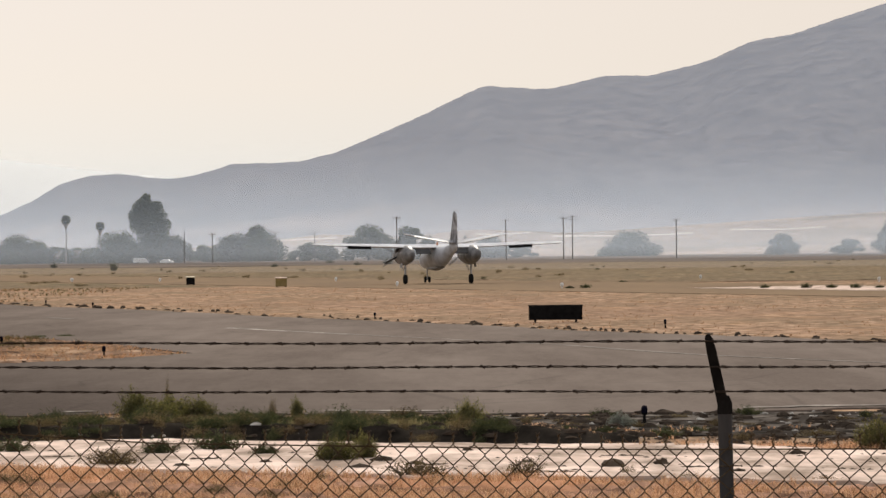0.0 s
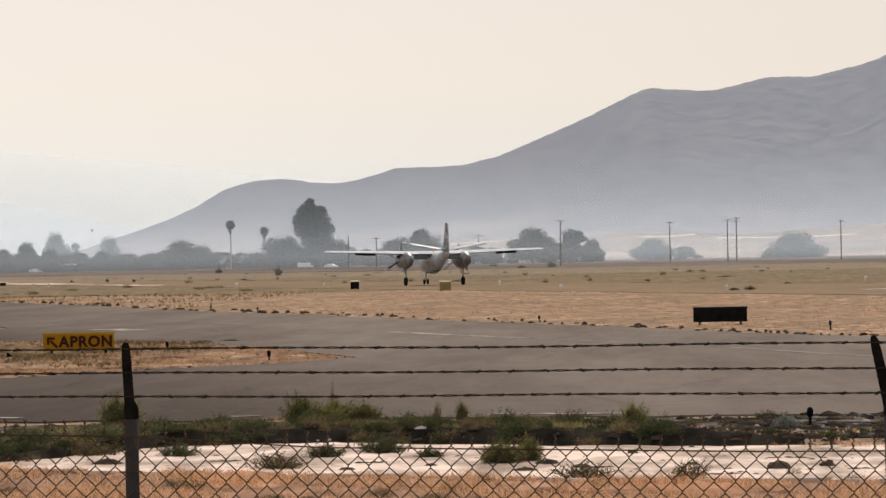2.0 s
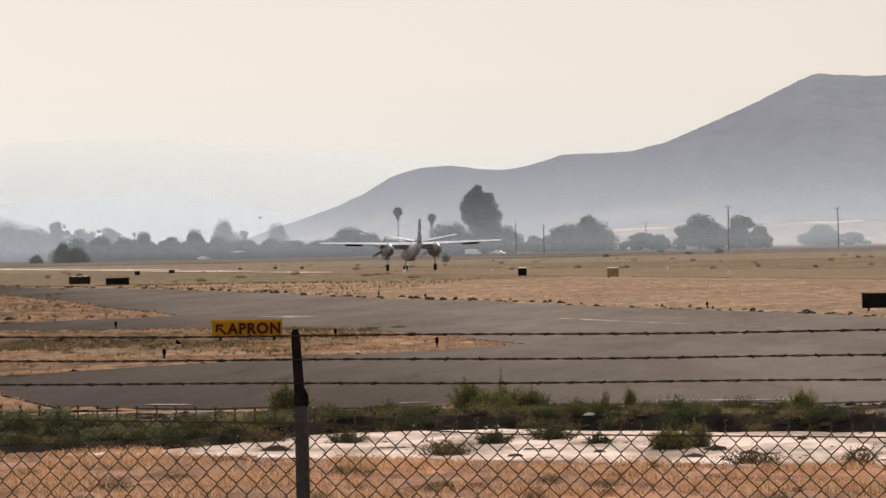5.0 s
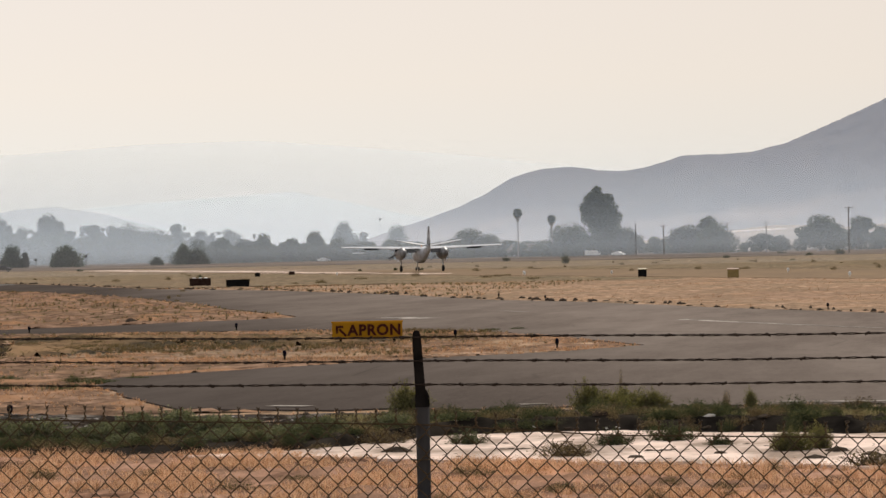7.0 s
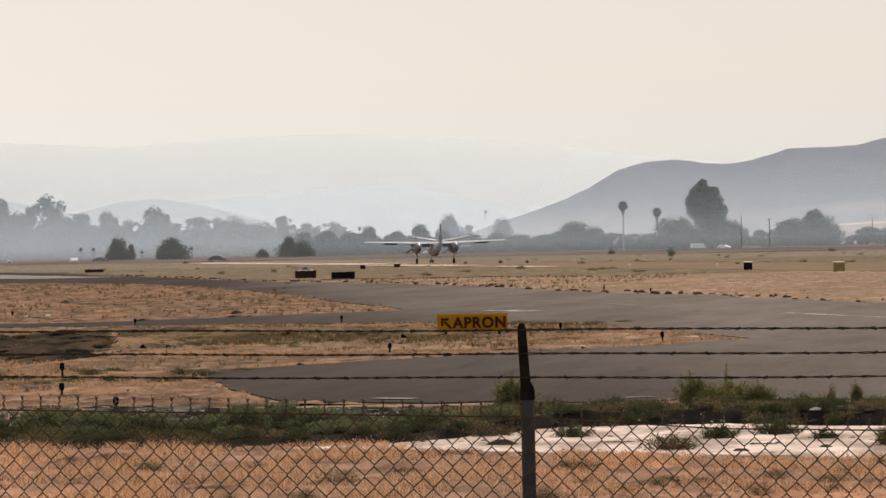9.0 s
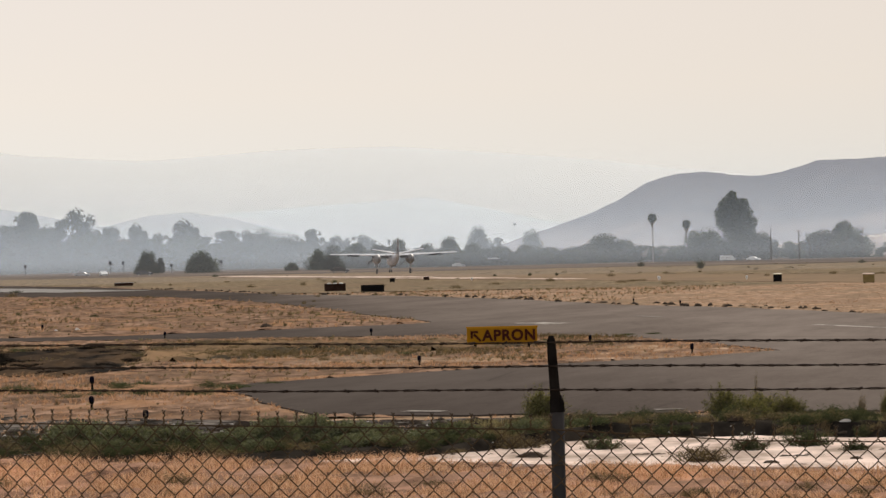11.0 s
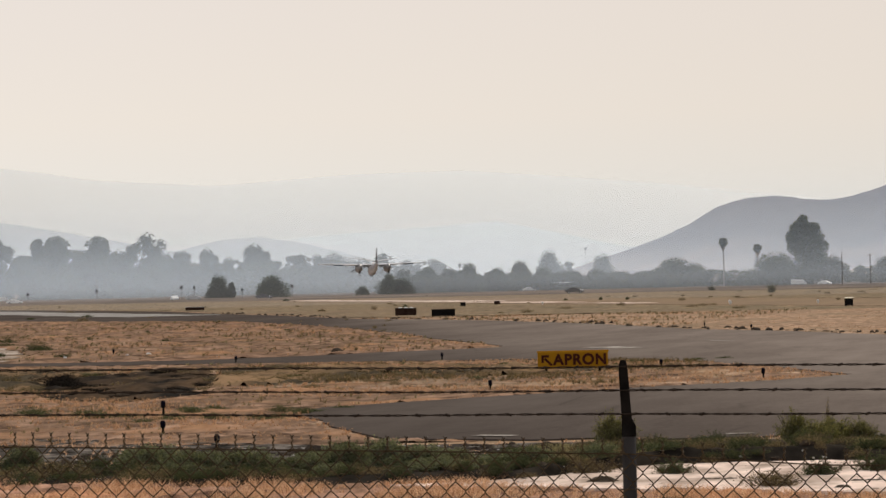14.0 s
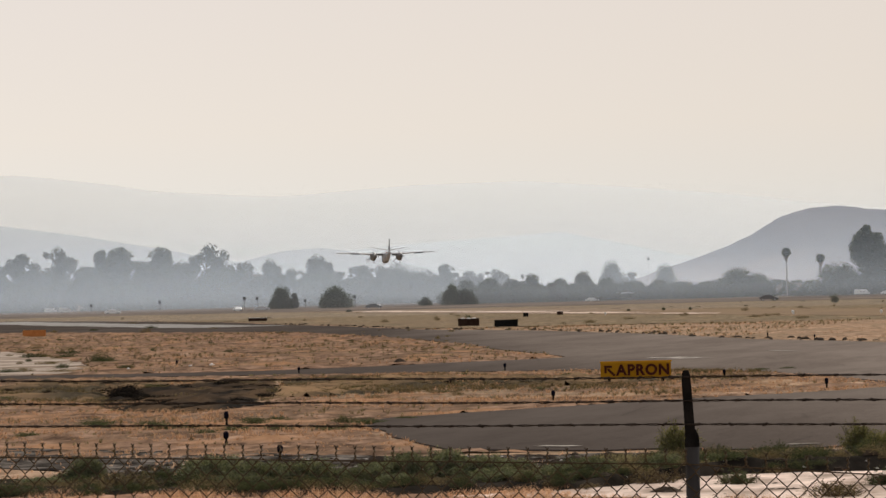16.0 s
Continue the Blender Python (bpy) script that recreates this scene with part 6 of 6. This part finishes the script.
sward((-420, 190, 345, 1060), 2.0, 4.5, 0.12, 7.0, "rough dry turf of the open field", (TAXI, RUN_OUT), M_FIELD)
sward((-18, 9, 40, 56), 0.10, 0.14, 0.10, 0.40, "rough straw turf before the concrete strip", (STRIP_OUT,), M_NEAR)


def earth_bank():
    us = np.concatenate([np.arange(0.0, 1.2, 0.08), np.arange(1.2, 6.6, 0.2)])
    xs, v = np.linspace(-17.5, 2.6, 200), []
    for u in us:
        for x in xs:
            y = float(np.interp(x, [q[0] for q in STRIP_TOP], [q[1] for q in STRIP_TOP])) + 0.25 + u
            v.append((x, y, bank_height(x, y) + 0.022))
    idx = np.arange(len(v)).reshape(len(us), len(xs))
    f = np.stack([idx[:-1, :-1], idx[:-1, 1:], idx[1:, 1:], idx[1:, :-1]], -1).reshape(-1, 4)
    tagged(new("earth_bank", array_mesh("earth_bank", np.array(v), f, M_SOIL, True)), "low earth bank behind the concrete strip, shade painted into its dark soil", "soil", kind="structure")
    # olive grass on the bank, orange straw on its low end
    for box, count, height, mat, label in (((-9, 0.4, 57.5, 66), 6000, 0.08, M_OLIVE, "yellowish olive grass on the verge bank"), ((1.2, 12, 54, 64), 2600, 0.05, M_STRAW, "orange straw between bank and concrete strip")):
        x, y = scatter(box, count, (), (TAXI, STRIP_OUT))
        d = np.array([noise.noise(Vector((a * 0.5, b * 0.5, 6.6))) for a, b in zip(x, y)])
        z = np.array([bank_height(a, b) for a, b in zip(x, y)])
        edge = np.interp(x, [q[0] for q in STRIP_TOP], [q[1] for q in STRIP_TOP])
        keep = (d > rng.uniform(-0.5, 0.25, len(x))) & ((y - edge > 1.6) if mat is M_OLIVE else (y - edge > 0.2) & (y - edge < 7.5) & (d > 0.08))
        x, y, z = x[keep], y[keep], z[keep]
        tagged(new("verge_grass", blades("verge_grass", x, y, height * rng.uniform(0.6, 1.5, len(x)), 0.009, 7, mat, rng, 0.9, z.repeat(7) + 0.01)), label, "grass", kind="stuff")


earth_bank()


def clods():
    """Dark clods and tufts along the far edge of the taxiway, and stones on the pale strip."""
    s = Shape()
    line = [tuple(p) for p in flow(TAXI_FAR[3:17], 30)]
    for i in range(240):
        x, y = line[prng.randrange(len(line))]
        k = min(y / 150, 1.5)
        s.lump((x + prng.uniform(-0.4, 1.0) * k, y + prng.uniform(0.0, 2.4) * k, 0.03), prng.uniform(0.04, 0.16) * k, prng.uniform(0.04, 0.14) * k, prng.uniform(0.03, 0.11) * k, prng, 4, 7, 0.35)
    setting("verge_clods", s, M_CLOD, "dark clods of earth along the taxiway edge", "clods", kind="stuff")


clods()


def verge_rubble(count, mat, small, large, label, seed):
    """Countless crumbs of soil and broken paving on the verge."""
    r, s = random.Random(seed), Shape()
    while len(s.v) < count * 18:
        x, y = r.uniform(-16, 9), r.uniform(55.5, 67.2)
        edge = float(np.interp(x, [q[0] for q in STRIP_TOP], [q[1] for q in STRIP_TOP]))
        if y < edge + 0.2 or noise.noise(Vector((x * 0.7, y * 0.5, seed))) < r.uniform(-0.5, 0.2):
            continue
        a = small + (large - small) * r.random() ** 3
        s.lump((x, y, bank_height(x, y) + 0.025), a * r.uniform(0.9, 1.8), a, a * r.uniform(0.5, 1.0), r, 3, 6, 0.35)
    setting("verge_rubble", s, mat, label, "rubble", kind="stuff")


verge_rubble(3600, M_CLOD, 0.02, 0.11, "dark crumbs of soil on the verge", 4)
verge_rubble(900, M_ROCK, 0.012, 0.055, "pale chips of broken paving on the verge", 6)
for i in range(150):
    x, y = prng.uniform(0.2, 8.5), prng.uniform(57.0, 66.5)
    a = 0.025 + 0.04 * prng.random() ** 2.5
    tagged(new("stone", Shape().lump((x, y, 0.01 + bank_height(x, y)), a * 1.3, a, a * prng.uniform(0.5, 0.9), prng, 4, 7, 0.3).mesh("stone", M_ROCK if prng.random() < 0.25 else M_CLOD)), "loose broken stone on the dark verge", "stone", "verge stones")
s = Shape()
for i in range(300):
    x = prng.uniform(-8, 9)
    y = prng.uniform(float(np.interp(x, (-8, -2.6, 4.8, 9), (53, 50.2, 46.3, 43.8))), float(np.interp(x, [q[0] for q in STRIP_TOP], [q[1] for q in STRIP_TOP])) - 0.1)
    a = prng.uniform(0.012, 0.045)
    s.lump((x, y, 0.052), a * 1.4, a, a * 0.7, prng, 3, 6, 0.3)
for x, y, w in ((3.3, 49.6, 0.85), (2.2, 52.6, 0.5), (-2.9, 52.9, 0.5), (-0.2, 50.9, 0.4), (6.6, 48.4, 0.7), (-5.0, 53.9, 0.6), (1.3, 48.9, 0.35)):
    for k in range(14):
        s.lump((x + prng.uniform(-w, w) * 0.5, y + prng.uniform(-0.12, 0.12), 0.052), prng.uniform(0.05, 0.12), 0.05, prng.uniform(0.015, 0.035), prng, 3, 7, 0.3)
setting("strip_gravel", s, M_CLOD, "dark gravel crumbs scattered on pale concrete", "gravel", kind="stuff")
for x, y, a, b in ((2.0, 50.0, 0.16, 0.1), (2.6, 50.4, 0.10, 0.09), (-0.75, 52.0, 0.16, 0.07), (-0.35, 51.2, 0.12, 0.05), (-2.2, 51.9, 0.1, 0.05), (1.0, 51.2, 0.1, 0.05), (4.4, 52.6, 0.12, 0.07), (-6.4, 53.6, 0.2, 0.09), (-1.0, 50.4, 0.14, 0.06), (0.3, 54.4, 0.1, 0.05),
                   (3.4, 48.6, 0.1, 0.05), (-3.2, 51.2, 0.12, 0.05)):
    tagged(new("stone", Shape().lump((x, y, 0.05), a, a * 0.8, b, prng, 4, 8, 0.3).mesh("stone", M_CLOD)), "dark broken stone on pale concrete", "stone", "strip stones")
for x, y, a in ((-41.2, 164.4, 0.07), (-38.6, 168.0, 0.11), (-39.4, 167.6, 0.07)):
    tagged(new("stone", Shape().lump((x, y, 0.05), a, a * 0.8, a, prng, 4, 8, 0.3).mesh("stone", M_WHITE)), "pale white stone in the dry grass", "stone", "pale stones")
tagged(new("dirt_mound", Shape().lump((-30.7, 167.5, 0.0), 0.26, 0.2, 0.2, prng, 5, 10, 0.25).mesh("dirt_mound", M_CLOD)), "small dark dirt mound in the grass", "mound")


# ---------------------------------------------------------------- the fence
FENCE_WAY = Vector((2.95, -0.53, 0)).normalized()
FENCE_TURN = math.degrees(math.atan2(FENCE_WAY.y, FENCE_WAY.x))
POST_LEFT = Vector((-1.912, 16.92, 0))
SPAN = 3.0
POST_AT = (-6.7, -3.35, -0.002, 3.085, 5.9)
FENCE = thing("chain_link_fence", "chain-link fence with three strands of barbed wire", "fence", Matrix.Translation(POST_LEFT) @ pose(0, 0, 0, 0, 0, FENCE_TURN))


def fence_top(x):
    """Height of the fabric's upper edge along the fence: taut on one side, slack on the other."""
    if x < 0:
        return 1.956 - 0.019 * x
    return 1.956 - 0.050 * min(x / 0.8, 1.0) - 0.028 * min(max(x - 0.8, 0.0) / 1.8, 1.0)


def wire_rise(x):
    return -0.010 * x if x < 0 else -0.0035 * x


def build_fence():
    for k, at in enumerate(POST_AT):
        lean, tip = ((0.01, 0.03), (0.01, 0.02), (0.0, -0.008), (0.025, 0.052), (0.02, 0.02))[k]
        post = part("post", Shape().tube([(0, 0, -0.3), (-0.5 * lean, 0, 1.0), (-lean, 0, 1.99)], 0.028, 14), M_POST, FENCE, "galvanised steel fence post", True, pose(at, 0, wire_rise(at)))
        part("cap", Shape().tube([(-lean, 0, 1.975), (-lean, 0, 2.015), (-lean - 0.004, -0.005, 2.04)], [0.030, 0.029, 0.022], 14), M_ARM, post)
        s = Shape()
        s.loft([[(-lean - tip * d / 0.3 + dx * w, -0.28 * d + dy, 1.985 + d) for dx, dy in ((-1, -0.014), (-0.6, 0.014), (0.6, 0.014), (1, -0.014))] for d, w in ((-0.02, 0.023), (0.10, 0.021), (0.24, 0.0195), (0.285, 0.016), (0.30, 0.008))])
        part("barbed_wire_arm", s, M_ARM, post, "dark angled steel arm", False)
    # three strands on the arms
    x0, x1 = POST_AT[0], POST_AT[-1]
    for q, d in enumerate((0.274, 0.176, 0.080)):
        n = 480
        pts = []
        for i in range(n + 1):
            x = x0 + (x1 - x0) * i / n
            u = (x / SPAN) % 1.0
            sag = 4 * u * (1 - u) * (0.003, 0.002, 0.002)[q]
            pts.append((x, -0.28 * d - 0.018, 1.985 + d + wire_rise(x) - sag + 0.0022 * math.sin(x * 3.1 + q)))
        wire = Shape()
        for ph in (0, math.pi):
            wire.tube([(x, y + 0.0028 * math.cos(i * 0.9 + ph), z + 0.0028 * math.sin(i * 0.9 + ph)) for i, (x, y, z) in enumerate(pts)], 0.0021, 4)
        w = part("barbed_wire", wire, M_BARB, FENCE, "rusty twisted barbed wire strand")
        barb = Shape()
        barb.tube([(-0.006, 0.003, -0.007), (-0.003, 0.0, 0.0), (0.003, -0.002, 0.007)], [0.0010, 0.0030, 0.0010], 4)
        barb.tube([(0.006, 0.002, -0.006), (0.003, 0.0, 0.0), (-0.003, -0.002, 0.007)], [0.0010, 0.0030, 0.0010], 4)
        barb.tube([(-0.011, 0, 0), (0.011, 0, 0)], 0.0054, 6)
        bm_ = barb.mesh("barb", M_BARB)
        x = x0 + 0.07 + 0.04 * q
        while x < x1:
            u = (x / SPAN) % 1.0
            part("barb", bm_, None, w, m=pose(x, -0.28 * d - 0.018, 1.985 + d + wire_rise(x) - 4 * u * (1 - u) * (0.003, 0.002, 0.002)[q] + 0.0022 * math.sin(x * 3.1 + q), prng.uniform(0, 360), prng.uniform(-20, 20), 0))
            x += 0.135 + prng.uniform(-0.008, 0.008)
    # woven fabric: one bent wire after the other, each the mirror of the last
    p, hgt, rows = 0.0838, 0.0885, 21

    def picket(sgn0, knuckle):
        s, line = Shape(), []
        for i in range(rows * 2):
            zz, sgn = -0.034 - i * hgt / 2, sgn0 if i % 2 == 0 else -sgn0
            line += [(-sgn * (p * 0.25 - 0.001), 0.0035 * sgn, zz + 0.0045), (-sgn * (p * 0.25 - 0.001), -0.0035 * sgn, zz - 0.0045)]
        s.tube(line, 0.0027, 5)
        if knuckle:
            s.tube([(-p * 0.25 + 0.004 * math.cos(i * 1.6), 0.004 * math.sin(i * 1.6), -0.034 + 0.0060 * i) for i in range(7)], 0.0034, 5)
            s.tube([(-p * 0.25 + 0.003, 0, 0.0), (-p * 0.25 - 0.009, 0.004, 0.013)], [0.0034, 0.0022], 5)
            s.tube([(-p * 0.25 - 0.003, 0, 0.0), (-p * 0.25 + 0.009, -0.004, 0.012)], [0.0034, 0.0022], 5)
        return s

    forms = (picket(1, True), picket(-1, False))
    meshes = [s.mesh("wire_picket", M_WIRE) for s in forms]
    part("tension_wire", Shape().tube([(x0 + (x1 - x0) * i / 160, -0.040, fence_top(x0 + (x1 - x0) * i / 160) - 0.050) for i in range(161)], 0.0030, 5), M_WIRE, FENCE, "top tension wire of the fabric")
    rest = Shape()
    n = int((x1 - x0) / (p / 2))
    for i in range(n + 1):
        x = x0 + i * p / 2
        m = pose(x, -0.046, fence_top(x0 + (i + 1) // 2 * p - p / 2), 0, 0, 0)
        if x < -5.0:
            rest.add(forms[i % 2].v, forms[i % 2].f, m)
        else:
            part("wire_picket", meshes[i % 2], None, FENCE, m=m)
    tagged(part("fabric", rest, M_WIRE, FENCE, "further chain-link fabric"), kind="stuff")
    for at in POST_AT:
        for z in (0.3, 0.9, 1.45, 1.76):
            part("tie_wire", Shape().tube([(0.045 * math.cos(j * 0.7), 0.042 * math.sin(j * 0.7) - 0.006, 0.004 * j / 9) for j in range(10)], 0.002, 4), M_WIRE, FENCE, m=pose(at - 0.004, 0, z))


build_fence()


# ---------------------------------------------------------------- what moves
def motions():
    def flight(t, left, rise, pitch, head):
        d = OFF / math.sin(radians(HEAD - left))
        x, y = polar(left, d)
        return (t, pose(x, y, rise + 0.035, pitch, 0, head))

    walk(AIRCRAFT, [flight(*r) for r in AIRCRAFT_ROWS])
    for prop, side in PROPS:
        walk(prop, [(k / 10, pose(side * 2.82, 3.45, 2.45, 0, 12 + 72 * k, 0)) for k in range(161)])
    for gear, at, way in GEAR:
        walk(gear, [(t, pose(*at, way * a)) for t, a in ((0, 0), (12.7, 0), (13.4, 48), (14.1, 88), (14.5, 97), (16, 97))])
    for ob, dist, rows in ((CAR_A, 980, ((0, 17.5), (6, 12.9), (9, 10.63), (11.3, 9.17), (12.5, 8.33), (14.5, 6.71), (16, 5.36))),
                           (CAR_B, 1120, ((0, 13.0), (9, 12.21), (12.5, 11.76), (14.5, 11.22), (15.5, 10.93), (16, 10.72))),
                           (CAR_C, 1160, ((0, 16.5), (9, 13.51), (12.5, 12.5), (16, 12.24))),
                           (CAR_D, 1165, ((0, 18.2), (14.3, 14.66), (16, 14.26)))):
        walk(ob, [(t, pose(*polar(a, dist), 0, 0, 0, a)) for t, a in rows])


# seconds, degrees left, height of the wheels, pitch, heading
AIRCRAFT_ROWS = [
    (0, 0.07, 0, 1, 12.4), (0.5, 0.66, 0, 1, 12.6), (1.0, 1.25, 0, 1, 12.8), (1.5, 1.82, 0, 1, 13.0), (2.0, 2.35, 0, 1, 13.2), (2.5, 2.85, 0, 1, 13.4), (3.0, 3.32, 0, 1, 13.6), (3.5, 3.73, 0, 1, 13.8), (6.0, 5.71, 0, 1, 14.5),
    (7.0, 6.42, 0, 1, 14.8), (8.0, 7.07, 0, 1, 15), (9.0, 7.67, 0, 1, 15.2), (10.2, 8.28, 0, 1.5, 15.5), (11.5, 8.85, 1.0, 1.5, 15.8), (12.5, 9.27, 2.0, 1, 16), (13.5, 9.68, 3.2, -0.5, 16.2), (14.5, 10.04, 4.8, -2, 16.4), (16, 10.53, 9.3, -2, 16.5)]
motions()
